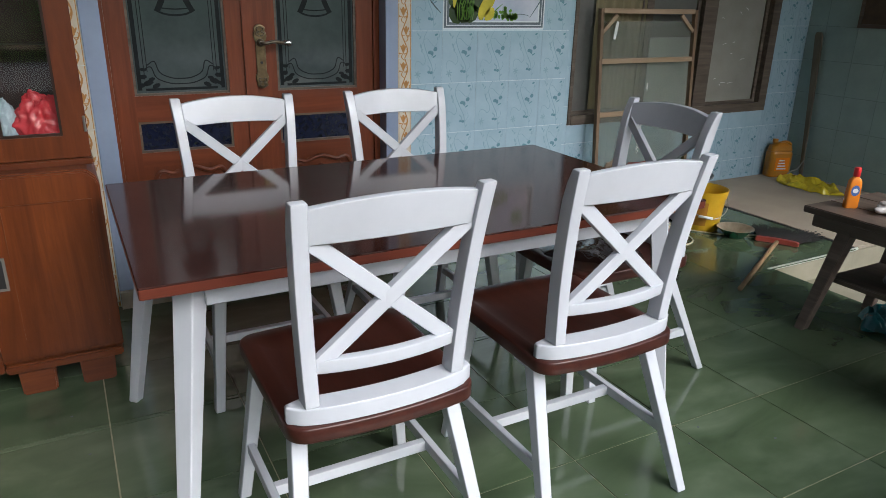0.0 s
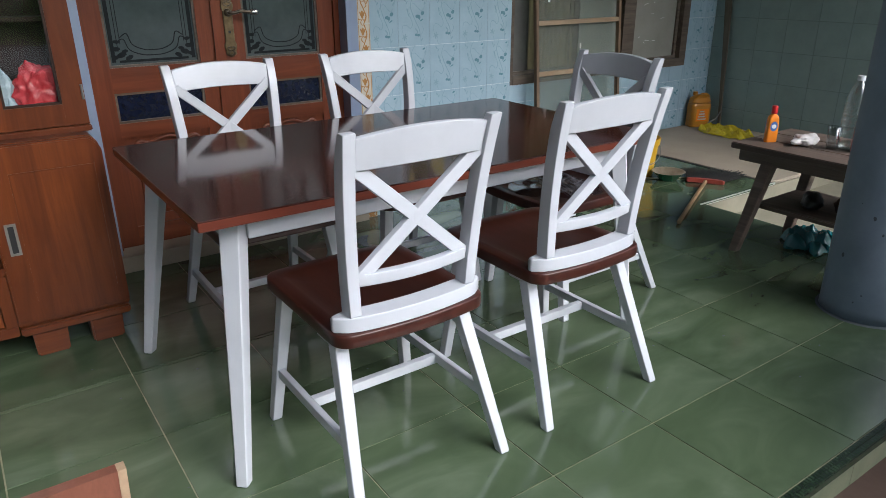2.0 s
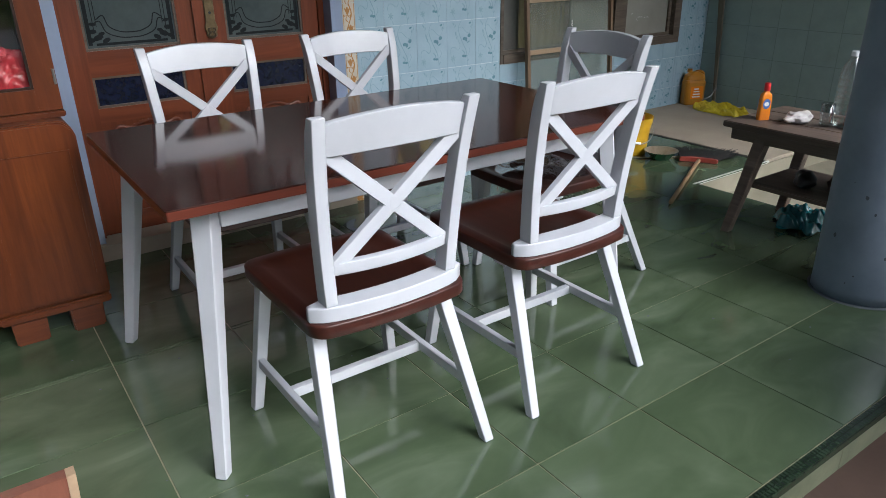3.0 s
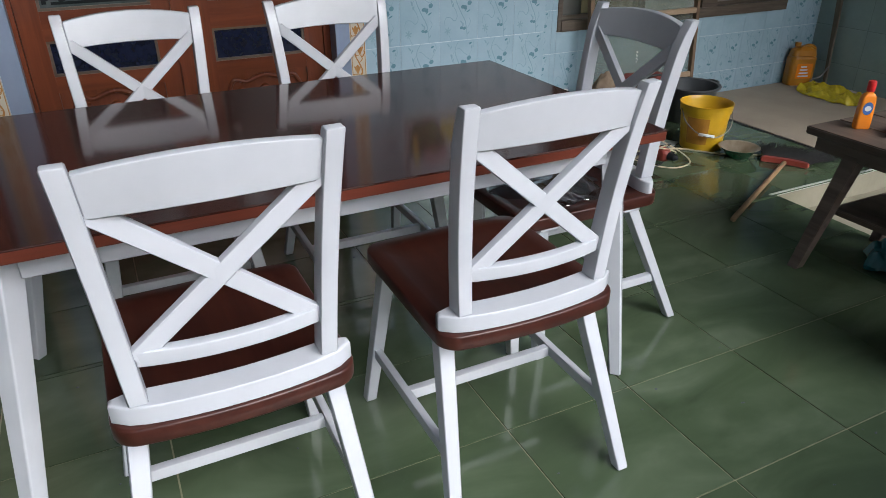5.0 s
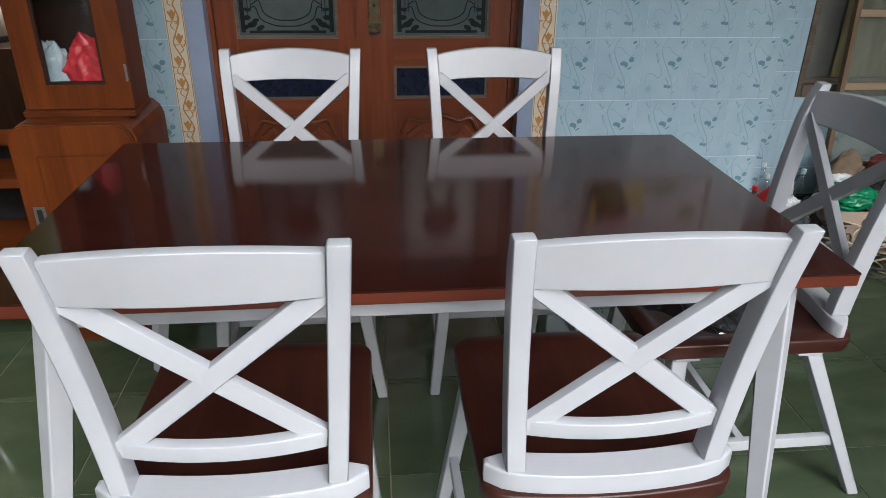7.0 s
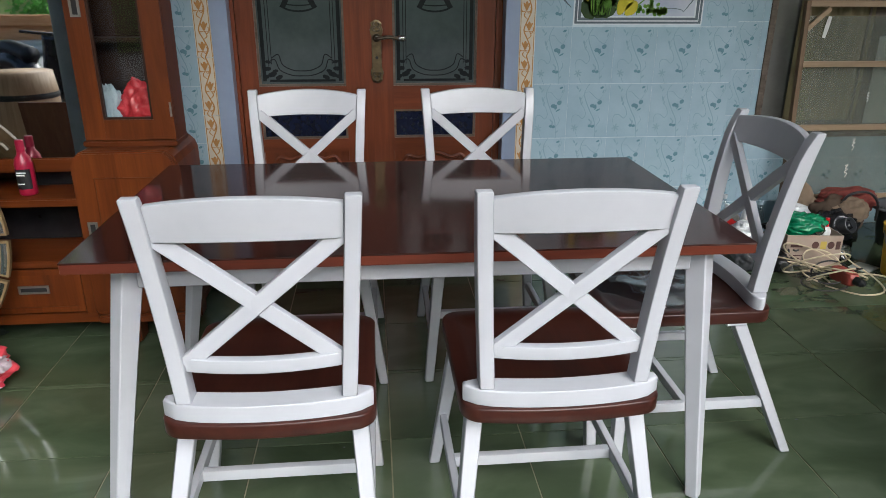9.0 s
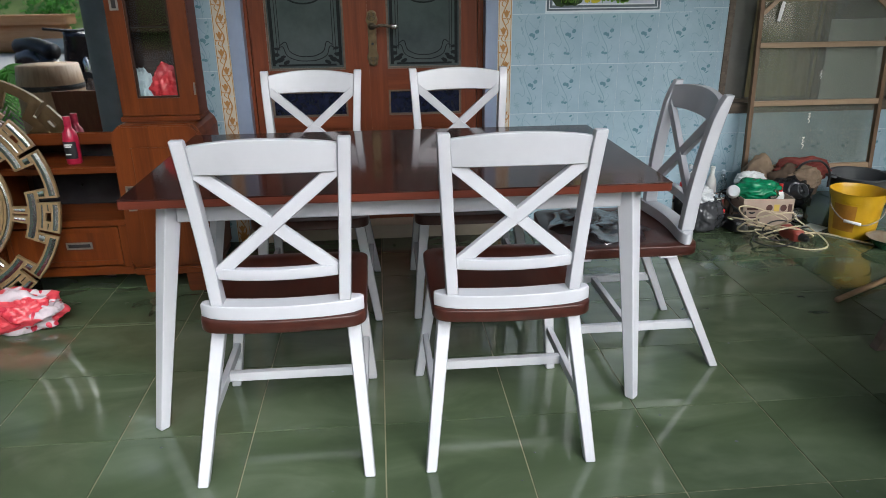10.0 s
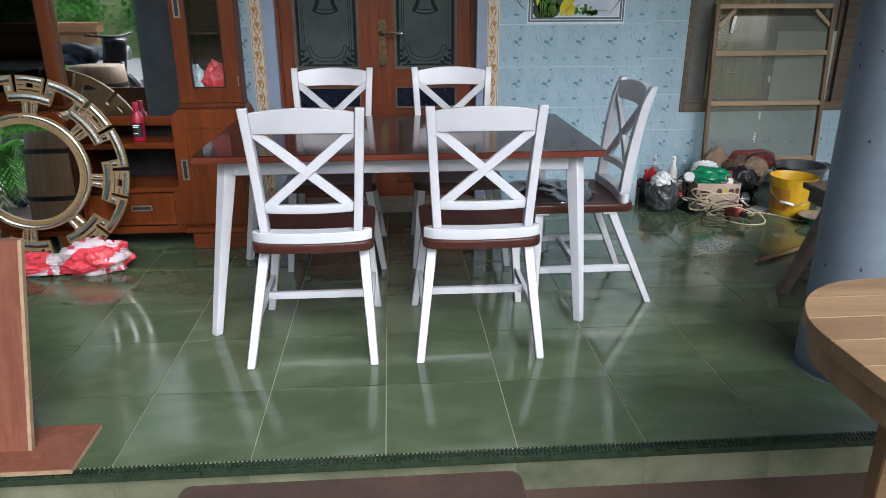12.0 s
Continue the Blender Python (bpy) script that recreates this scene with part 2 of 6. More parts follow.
M_BEVEL = surface("bevelled_mirror_strip", (0.38, 0.40, 0.39), (0.50, 0.52, 0.51), 6, 0.26, 1.0, 0)
M_RISER_E = surface("yellowed_cement", (0.18, 0.165, 0.115), (0.31, 0.28, 0.21), 6, 0.7, bump=0.3)
M_GOLD = surface("pale_gold_frame", (0.155, 0.102, 0.045), (0.26, 0.18, 0.085), 25, 0.55, 0.0, 0.1)
M_MDF = surface("brown_back_board", (0.16, 0.11, 0.06), (0.24, 0.17, 0.10), 12, 0.8)
M_YELLOW = surface("yellow_bucket_plastic", (0.44, 0.25, 0.006), (0.70, 0.44, 0.012), 7, 0.35, bump=0.08)
M_GREYPLASTIC = plastic("grey_basin_plastic", (0.07, 0.075, 0.08), 0.4)
M_ORANGE = plastic("orange_liquid", (0.80, 0.24, 0.015), 0.15)
M_RED = plastic("red_plastic", (0.62, 0.02, 0.02), 0.3)
M_CRIMSON = plastic("crimson_bottle", (0.32, 0.010, 0.04), 0.3)
M_AMBER = plastic("amber_jug_plastic", (0.47, 0.19, 0.009), 0.3)
M_LABEL = plastic("white_label", (0.75, 0.75, 0.72), 0.5)
M_BLUELABEL = plastic("blue_label", (0.05, 0.12, 0.35), 0.4)
M_TISSUE = surface("crumpled_tissue", (0.55, 0.50, 0.48), (0.80, 0.76, 0.74), 30, 0.9)
M_TEALBAG = surface("teal_film", (0.004, 0.06, 0.07), (0.02, 0.16, 0.18), 14, 0.2, bump=0.4, fine=30)
M_YELLOWBAG = surface("yellow_film", (0.42, 0.31, 0.01), (0.72, 0.58, 0.03), 9, 0.22, bump=0.4, fine=30)
M_GREENBAG = surface("green_film", (0.004, 0.12, 0.05), (0.02, 0.30, 0.13), 14, 0.25, bump=0.4, fine=30)
M_WHITEBAG = surface("white_film", (0.50, 0.52, 0.53), (0.78, 0.80, 0.82), 14, 0.25, bump=0.4, fine=30)
M_PALEBAG = surface("pale_blue_film", (0.38, 0.48, 0.55), (0.60, 0.70, 0.76), 14, 0.25, bump=0.4, fine=30)
M_REDBAG = surface("red_film", (0.50, 0.015, 0.025), (0.80, 0.10, 0.12), 10, 0.22, bump=0.4, fine=30)
M_BAGPRINT = surface("red_white_printed_film", (0.55, 0.03, 0.05), (0.72, 0.10, 0.12), 10, 0.28, bump=0.3, fine=30)
bnt = M_BAGPRINT.node_tree
bfac = ramp(bnt, clouds(bnt, coords(bnt, (1.0, 0.8, 2.2)), 5.5, 1), [(0.50, (0, 0, 0)), (0.515, (1, 1, 1))])
bfac2 = ramp(bnt, clouds(bnt, coords(bnt, (1.3, 1, 1)), 16.0, 1), [(0.66, (0, 0, 0)), (0.67, (1, 1, 1))])
bbase = bnt.nodes["Principled BSDF"].inputs["Base Color"].links[0].from_socket
bcol = blend(bnt, blend(bnt, bbase, (0.56, 0.48, 0.52), bfac), (0.50, 0.03, 0.06), bfac2)
bnt.links.new(bcol, bnt.nodes["Principled BSDF"].inputs["Base Color"])
M_CARD = surface("printed_carton", (0.34, 0.26, 0.20), (0.47, 0.38, 0.31), 10, 0.8, bump=0.1)
M_INK = surface("dark_carton_print", (0.05, 0.02, 0.015), (0.10, 0.04, 0.03), 30, 0.7, bump=0)
M_INKYEL = surface("yellow_carton_print", (0.5, 0.36, 0.06), (0.6, 0.45, 0.1), 30, 0.7, bump=0)
M_CORD = surface("cream_cord", (0.45, 0.37, 0.24), (0.62, 0.53, 0.37), 30, 0.5, bump=0.1)
M_CLOTHBROWN = surface("brown_cloth", (0.045, 0.03, 0.02), (0.12, 0.08, 0.052), 14, 0.95, bump=0.6)
M_CLOTHTAN = surface("tan_cloth", (0.12, 0.085, 0.055), (0.28, 0.21, 0.145), 16, 0.95, bump=0.6)
M_CLOTHRED = surface("faded_red_cloth", (0.12, 0.022, 0.016), (0.26, 0.06, 0.045), 14, 0.95, bump=0.6)
M_BRISTLE = surface("black_bristle", (0.008, 0.008, 0.008), (0.025, 0.024, 0.022), 40, 0.7)
M_BROOMRED = plastic("red_broom_plastic", (0.32, 0.055, 0.038), 0.45)
M_BAMBOO = wood("bamboo_stick", (0.20, 0.12, 0.06), (0.34, 0.22, 0.12), 0, 0.55)
M_POLE = wood("weathered_grey_board", (0.10, 0.085, 0.06), (0.20, 0.165, 0.12), 2, 0.7)
M_BOWLIN = surface("worn_bowl_lining", (0.19, 0.14, 0.085), (0.50, 0.44, 0.35), 14, 0.3, 0.45, 0.05)
M_BOWLGREEN = plastic("green_enamel", (0.02, 0.12, 0.06), 0.25)


def leafy_surface(name, dark, light):
    """Leaves that let some of the light through."""
    m = surface(name, dark, light, 3, 0.45, bump=0)
    nt = m.node_tree
    b, out = nt.nodes["Principled BSDF"], nt.nodes["Material Output"]
    tl, add = nt.nodes.new("ShaderNodeBsdfTranslucent"), nt.nodes.new("ShaderNodeMixShader")
    nt.links.new(b.inputs["Base Color"].links[0].from_socket, tl.inputs[0])
    add.inputs[0].default_value = 0.65
    nt.links.new(b.outputs[0], add.inputs[1])
    nt.links.new(tl.outputs[0], add.inputs[2])
    nt.links.new(add.outputs[0], out.inputs[0])
    return m


M_LEAF = leafy_surface("garden_leaf", (0.07, 0.16, 0.025), (0.20, 0.38, 0.07))
M_PALM = leafy_surface("palm_leaf", (0.07, 0.24, 0.035), (0.20, 0.45, 0.09))
M_CLEARFILM = glass("clear_film", (0.55, 0.57, 0.60), 0.22, 0.10)
M_SAWN = wood("fresh_sawn_log", (0.50, 0.23, 0.09), (0.70, 0.40, 0.20), 0, 0.7)
M_GREYBAG = surface("dark_grey_film", (0.025, 0.026, 0.030), (0.075, 0.078, 0.085), 12, 0.2, bump=0.4, fine=30)
M_GRASS = surface("rough_grass", (0.17, 0.23, 0.05), (0.36, 0.42, 0.13), 2, 0.9, bump=0.8, fine=25)
M_BARK = surface("bark", (0.08, 0.055, 0.035), (0.17, 0.12, 0.08), 8, 0.9, bump=0.8)
M_ROAD = surface("pale_concrete_road", (0.42, 0.40, 0.37), (0.55, 0.53, 0.49), 2, 0.85, bump=0.3)
M_BARREL = wood("oak_barrel_stave", (0.28, 0.19, 0.11), (0.46, 0.33, 0.21), 2, 0.5)
M_PICSKY = surface("picture_water", (0.32, 0.38, 0.50), (0.68, 0.70, 0.74), 5, 0.25, bump=0)
M_PICDARK = surface("picture_dark_green", (0.02, 0.04, 0.015), (0.06, 0.10, 0.03), 14, 0.25, bump=0)
M_PICGREEN = surface("picture_leaf_green", (0.07, 0.20, 0.02), (0.20, 0.36, 0.05), 14, 0.25, bump=0)
M_PICYELLOW = surface("picture_yellow", (0.40, 0.36, 0.012), (0.74, 0.62, 0.05), 14, 0.25, bump=0)
M_PICPINK = surface("picture_pink", (0.42, 0.17, 0.22), (0.66, 0.40, 0.44), 14, 0.25, bump=0)
M_PICGREY = surface("picture_grey_band", (0.10, 0.13, 0.15), (0.17, 0.20, 0.22), 30, 0.25, bump=0)
M_PICWHITE = surface("picture_white_band", (0.60, 0.66, 0.68), (0.72, 0.77, 0.78), 30, 0.25, bump=0)
M_CHALK = surface("white_chalk", (0.7, 0.7, 0.68), (0.85, 0.85, 0.83), 60, 0.9, bump=0)


# ---- mesh helpers ----
def part(name, bm, material, parent=None, label="", smooth=False):
    me = bpy.data.meshes.new(name)
    bmesh.ops.recalc_face_normals(bm, faces=bm.faces)
    bm.to_mesh(me)
    bm.free()
    me.materials.append(material)
    soft_paint = material is M_WHITE
    if smooth or soft_paint:
        if smooth == "crisp":
            me.set_sharp_from_angle(angle=radians(38))
        me.polygons.foreach_set("use_smooth", [True] * len(me.polygons))
    ob = new(name, me)
    if soft_paint:
        wn_mod = ob.modifiers.new("even_normals", 'WEIGHTED_NORMAL')
        wn_mod.weight = 100
    if parent is not None:
        ob.parent = parent
    if label:
        ob["label"] = label
    return ob


def thing(name, label, category, at=(0, 0, 0), rz=0.0, group="", kind=""):
    ob = new(name)
    ob.empty_display_size = 0.1
    ob.matrix_basis = pose(*at, 0, 0, rz)
    return tagged(ob, label, category, group, kind)


def soften(bm, w, seg=2, sharp=30):
    if w:
        edges = [e for e in bm.edges if len(e.link_faces) == 2 and e.calc_face_angle(0) > radians(sharp)]
        bmesh.ops.bevel(bm, geom=edges, offset=w, segments=seg, affect='EDGES', clamp_overlap=True)
    return bm


def add_box(bm, x0, x1, y0, y1, z0, z1):
    v = [bm.verts.new((x, y, z)) for z in (z0, z1) for y in (y0, y1) for x in (x0, x1)]
    for f in ((0, 2, 3, 1), (4, 5, 7, 6), (0, 1, 5, 4), (2, 6, 7, 3), (0, 4, 6, 2), (1, 3, 7, 5)):
        bm.faces.new([v[i] for i in f])
    return v


def box(x0, x1, y0, y1, z0, z1, w=0.0, seg=2):
    bm = bmesh.new()
    add_box(bm, x0, x1, y0, y1, z0, z1)
    bmesh.ops.recalc_face_normals(bm, faces=bm.faces)
    return soften(bm, w, seg)


def loft(rings, closed=True, caps=True, bm=None):
    """Skin over rings of equally many points."""
    bm = bm or bmesh.new()
    rows = [[bm.verts.new(p) for p in r] for r in rings]
    n = len(rows[0])
    for a, b in zip(rows, rows[1:]):
        for i in range(n if closed else n - 1):
            j = (i + 1) % n
            bm.faces.new((a[i], a[j], b[j], b[i]))
    if caps and closed:
        bm.faces.new(rows[0][::-1])
        bm.faces.new(rows[-1])
    bmesh.ops.recalc_face_normals(bm, faces=bm.faces)
    return bm


def square(c, w, d):
    x, y, z = c
    return [(x - w / 2, y - d / 2, z), (x + w / 2, y - d / 2, z), (x + w / 2, y + d / 2, z), (x - w / 2, y + d / 2, z)]


def stick(a, b, wa, wb=None, da=None, db=None, w=0.003):
    """An upright tapered square leg from its foot a to its top b, cut level at both ends."""
    wb = wb or wa
    return soften(loft([square(a, wa, da or wa), square(b, wb, db or wb)]), w, 2)


def beam(a, b, w, d, side=(0, 0, 1), bevel=0.002):
    """A bar from a to b; w across, d along the side direction."""
    a, b = Vector(a), Vector(b)
    t = (b - a).normalized()
    u = Vector(side)
    u = (u - t * u.dot(t)).normalized()
    s = t.cross(u)
    ring = lambda c: [c + s * i * w / 2 + u * j * d / 2 for i, j in ((-1, -1), (1, -1), (1, 1), (-1, 1))]
    return soften(loft([ring(a), ring(b)]), bevel, 2)


def circle(r, n, z=0.0, cx=0.0, cy=0.0):
    return [(cx + r * math.cos(2 * math.pi * i / n), cy + r * math.sin(2 * math.pi * i / n), z) for i in range(n)]


def lathe(profile, n=28, caps=True):
    return loft([circle(max(r, 0.0004), n, z) for r, z in profile], True, caps)


def smooth_line(points, steps=6):
    """A soft curve through the points."""
    p = [Vector(q) for q in points]
    p = [p[0] * 2 - p[1]] + p + [p[-1] * 2 - p[-2]]
    out = []
    for i in range(1, len(p) - 2):
        for k in range(steps):
            t = k / steps
            out.append(0.5 * (2 * p[i] + (p[i + 1] - p[i - 1]) * t + (2 * p[i - 1] - 5 * p[i] + 4 * p[i + 1] - p[i + 2]) * t * t + (3 * p[i] - p[i - 1] - 3 * p[i + 1] + p[i + 2]) * t ** 3))
    return out + [p[-2]]


def tube(points, r, n=8, steps=6, taper=1.0, bm=None):
    pts = smooth_line(points, steps) if steps > 1 else [Vector(q) for q in points]
    rings, u = [], None
    for i, c in enumerate(pts):
        t = (pts[min(i + 1, len(pts) - 1)] - pts[max(i - 1, 0)]).normalized()
        if u is None:
            u = t.orthogonal().normalized()
        u = (u - t * u.dot(t)).normalized()
        v = t.cross(u)
        rr = r * (1 + (taper - 1) * i / max(1, len(pts) - 1))
        rings.append([c + u * rr * math.cos(2 * math.pi * k / n) + v * rr * math.sin(2 * math.pi * k / n) for k in range(n)])
    return loft(rings, True, True, bm)


def crumpled_sheet(w, d, h, seed, freq=9.0, cols=44, rows=36):
    """A thin film lying loose, with sharp folds, a ragged outline and its edge near z = 0."""
    bm = bmesh.new()
    off = Vector((seed * 5.7, seed * 2.9, 0.3))
    grid = []
    for j in range(rows + 1):
        line = []
        for i in range(cols + 1):
            u, v = -1 + 2 * i / cols, -1 + 2 * j / rows
            # square to rough disc
            x, y = u * math.sqrt(1 - 0.42 * v * v), v * math.sqrt(1 - 0.42 * u * u)
            rim = 1 + 0.5 * noise.noise(Vector((x * 1.9, y * 1.9, seed * 3.7)))
            p = Vector((x * rim * w, y * rim * d, 0))
            fold = abs(noise.noise(p * freq + off)) * 1.3 + 0.5 * abs(noise.noise(p * freq * 2.1 - off))
            lift = max(0.0, 1 - max(abs(u), abs(v)) ** 6)
            p.x += 0.012 * noise.noise(p * freq * 1.5 + off * 2)
            p.z = 0.001 + h * lift * (0.15 + fold) + 0.25 * h * fold
            line.append(bm.verts.new(p))
        grid.append(line)
    for j in range(rows):
        for i in range(cols):
            bm.faces.new((grid[j][i], grid[j][i + 1], grid[j + 1][i + 1], grid[j + 1][i]))
    return bm


def lump(size, seed, rough=0.35, freq=3.0, sub=3, flat=True, crease=0.0):
    """A crumpled lump that sits on z = 0."""
    bm = bmesh.new()
    bmesh.ops.create_icosphere(bm, subdivisions=sub, radius=1.0)
    off = Vector((seed * 7.3, seed * 3.1, seed * 1.7))
    for v in bm.verts:
        n = noise.noise(v.co * freq + off) + 0.5 * noise.noise(v.co * freq * 2.3 + off)
        if crease:
            n += crease * abs(noise.noise(v.co * freq * 3.5 - off))
        q = v.co * (1 + rough * n)
        v.co = (q.x * size[0], q.y * size[1], q.z * size[2])
    low = min(v.co.z for v in bm.verts)
    cut = low + (0.25 * size[2] if flat else 0)
    for v in bm.verts:
        v.co.z = max(v.co.z, cut) - cut
    return bm


def ribbon(points, width, plane_y, bm, steps=5, ends=0.4):
    """A thin painted line in an upright plane facing -y; the points are x, z."""
    pts = smooth_line([(x, 0, z) for x, z in points], steps)
    pairs = []
    for i, c in enumerate(pts):
        t = (pts[min(i + 1, len(pts) - 1)] - pts[max(i - 1, 0)]).normalized()
        f = i / (len(pts) - 1)
        w = width / 2 * (ends + (1 - ends) * math.sin(math.pi * f))
        s = Vector((-t.z, 0, t.x)) * w
        pairs.append((bm.verts.new((c.x + s.x, plane_y, c.z + s.z)), bm.verts.new((c.x - s.x, plane_y, c.z - s.z))))
    for a, b in zip(pairs, pairs[1:]):
        bm.faces.new((a[0], a[1], b[1], b[0]))


def disc(x, z, rx, rz, plane_y, bm, n=8, turn=0.0):
    vs = []
    for i in range(n):
        a = 2 * math.pi * i / n
        p, q = rx * math.cos(a), rz * math.sin(a)
        vs.append(bm.verts.new((x + p * math.cos(turn) - q * math.sin(turn), plane_y, z + p * math.sin(turn) + q * math.cos(turn))))
    bm.faces.new(vs)


def outline_slab(outline, z0, z1, round_top=0.006, round_low=0.004, dish=0.0, centre=(0, 0)):
    """A board of a given outline with rounded edges, and if wished a hollow on top."""
    c = Vector((*centre, 0))
    ring = lambda inset, z: [(p[0] + (c.x - p[0]) * inset, p[1] + (c.y - p[1]) * inset, z) for p in outline]
    e = 0.5 * max(abs(p[0] - c.x) for p in outline) + 0.5 * max(abs(p[1] - c.y) for p in outline)
    k = lambda d: d / e
    rings = [ring(k(round_low), z0), ring(k(round_low) * 0.3, z0 + round_low * 0.3), ring(0, z0 + round_low), ring(0, z1 - round_top),
             ring(k(round_top) * 0.3, z1 - round_top * 0.3), ring(k(round_top), z1)]
    if dish:
        rings += [ring(f, z1 - dish * g) for f, g in ((0.16, 0.0), (0.20, 0.22), (0.26, 0.55), (0.36, 0.82), (0.55, 0.96), (0.8, 1.0), (0.97, 1.0))]
    return loft(rings)


def round_rect(x0, x1, y0, y1, r, n=5, bow_low=0.0, bow_high=0.0):
    pts = []
    for cx, cy, a0 in ((x1 - r, y0 + r, -90), (x1 - r, y1 - r, 0), (x0 + r, y1 - r, 90), (x0 + r, y0 + r, 180)):
        for i in range(n + 1):
            a = radians(a0 + 90 * i / n)
            pts.append([cx + r * math.cos(a), cy + r * math.sin(a)])
        if a0 == 0 or a0 == 180:
            sign = 1 if a0 == 0 else -1
            yy = y1 if a0 == 0 else y0
            xs = [x1 - r - (x1 - x0 - 2 * r) * i / 9 for i in range(1, 9)]
            pts += [[x if sign > 0 else x0 + x1 - x, yy] for x in xs]
    mid, half = (x0 + x1) / 2, (x1 - x0) / 2
    for p in pts:
        f = 1 - ((p[0] - mid) / half) ** 2
        if p[1] < y0 + r:
            p[1] -= bow_low * f
        if p[1] > y1 - r:
            p[1] += bow_high * f
    return pts


# ---- the porch: floor, walls, ceiling ----
FRONT, WALL_Y, WIN_Y, EAST_X, WEST_X, TOP_Z = -0.866, 1.70, 2.24, 5.10, -2.6, 3.3


def structure(name, bm, material, label, category):
    return tagged(part(name, bm, material), label, category, kind="structure")


def boxes(*dims):
    bm = bmesh.new()
    for d in dims:
        add_box(bm, *d)
    return bm


ground_bm = bmesh.new()
bmesh.ops.create_grid(ground_bm, x_segments=60, y_segments=60, size=1.0)
for v in ground_bm.verts:
    far = max(abs(v.co.x), abs(v.co.y))
    k = 6 * far if far < 0.8 else 6 * far + (far - 0.8) / 0.2 * 400
    v.co.x, v.co.y = v.co.x * k / max(far, 0.001) + 1.0, v.co.y * k / max(far, 0.001) - 2.0
    v.co.z = -0.15 + 0.012 * noise.noise(Vector((v.co.x * 2, v.co.y * 2, 0)))
ground = structure("ground", ground_bm, M_EARTH, "trodden brown earth yard lower than the porch", "ground")

floor = structure("floor", boxes((WEST_X, 3.08, FRONT, 0.77, -0.3, -0.003), (WEST_X, 3.8, 0.77, 2.24, -0.3, -0.003)), M_GROUT,
                  "porch floor with glossy green marbled square tiles and pale joints", "floor")
slab_east = structure("concrete_slab", box(3.806, 5.25, 0.775, 2.24, -0.3, 0.004, 0.006), M_CONCRETE,
                      "bare beige cement slab beside the tiled floor", "floor")
tagged(part("slab_edging", box(3.785, 3.8065, 0.775, 2.24, -0.02, 0.002), M_BLACK), "dark joint strip along the cement slab", "edging", kind="structure")
riser = structure("riser", boxes((WEST_X, 3.078, FRONT - 0.012, FRONT, -0.3, -0.03)), M_RISER, "green-stained tiled riser of the porch edge", "step riser")
structure("riser_east", boxes((3.08, 5.25, 0.757, 0.769, -0.3, -0.012)), M_RISER_E, "yellowed cement riser beside the bench", "step riser")
structure("cement_pad", boxes((3.085, 5.25, -1.3, 0.7565, -0.3, -0.125)), M_RISER_E, "dirty yellowed cement pad beside the porch", "ground")
structure("edge_trim_east", box(3.05, 3.82, 0.757, 0.770, -0.012, 0.004, 0.003), M_CHROME, "pale metal edge trim on the porch step", "trim")
nosing = structure("nosing", box(WEST_X, 3.08, FRONT - 0.034, FRONT, -0.034, -0.004, 0.004), M_TRIM, "dark green ridged nosing along the porch edge", "trim")
ridge_bm = bmesh.new()
for i in range(int((3.06 - WEST_X) / 0.0135)):
    x = WEST_X + 0.006 + i * 0.0135
    for y0, y1, z1 in ((FRONT - 0.033, FRONT - 0.019, 0.0), (FRONT - 0.016, FRONT - 0.003, 0.0015)):
        v = add_box(ridge_bm, x, x + 0.0075, y0, y1, -0.006, z1)
        for q in v[4:]:
            q.co.x += 0.004
tagged(part("ridges", ridge_bm, M_TRIM, nosing), kind="stuff")
step = tagged(part("step_slab", outline_slab(round_rect(0.10, 1.13, -1.62, -0.885, 0.03, 3), -0.16, -0.075, 0.01), M_SLAB),
              "worn red-brown slab lying as a step before the porch", "step", kind="structure")

wall_north = structure("wall_north", boxes((WEST_X, 0.012, WALL_Y + 0.0018, 1.95, 0, TOP_Z), (1.345, 2.354, WALL_Y + 0.0018, 1.95, 0, TOP_Z),
                                          (2.15, 2.354, 1.95, 2.45, 0, TOP_Z), (0.012, 1.345, WALL_Y + 0.0018, 1.95, 2.25, TOP_Z)), M_WGROUT,
                       "pale blue glazed tile wall with vine pattern beside the door", "wall")
wall_window = structure("wall_window", boxes((2.354, 2.815, WIN_Y + 0.0018, 2.45, 0, TOP_Z), (4.73, 5.25, WIN_Y + 0.0018, 2.45, 0, TOP_Z),
                                            (2.815, 4.73, WIN_Y + 0.0018, 2.4, 0, 0.53), (2.815, 4.73, WIN_Y + 0.0018, 2.4, 1.95, TOP_Z)), M_WGROUT,
                        "pale blue tiled wall round the wide window", "wall")
wall_east = structure("wall_east", boxes((EAST_X + 0.0018, 5.25, -1.0, WIN_Y + 0.2, -0.3, TOP_Z)), M_DARKGROUT, "tiled side wall, shade put into its grey-green tiles", "wall")
# added out of view to close the west and keep light out there
wall_west = structure("wall_west", boxes((WEST_X - 0.15, WEST_X, -1.35, 1.95, -0.3, TOP_Z)), M_WALL, "unseen plain wall added to close the west side", "wall")
# out of view; its dark tone and front edge are set to hold back light
ceiling = structure("ceiling", boxes((WEST_X - 0.15, 5.25, -1.75, 2.45, TOP_Z, TOP_Z + 0.1)), M_CEIL, "unseen porch ceiling, dark to hold back light", "ceiling")
house_back = structure("wall_room", boxes((2.354, 5.25, 2.9, 3.0, 0, TOP_Z), (-0.3, 2.15, 2.3, 2.45, 0, TOP_Z)), M_WALL, "plain wall of the dark room behind", "wall")

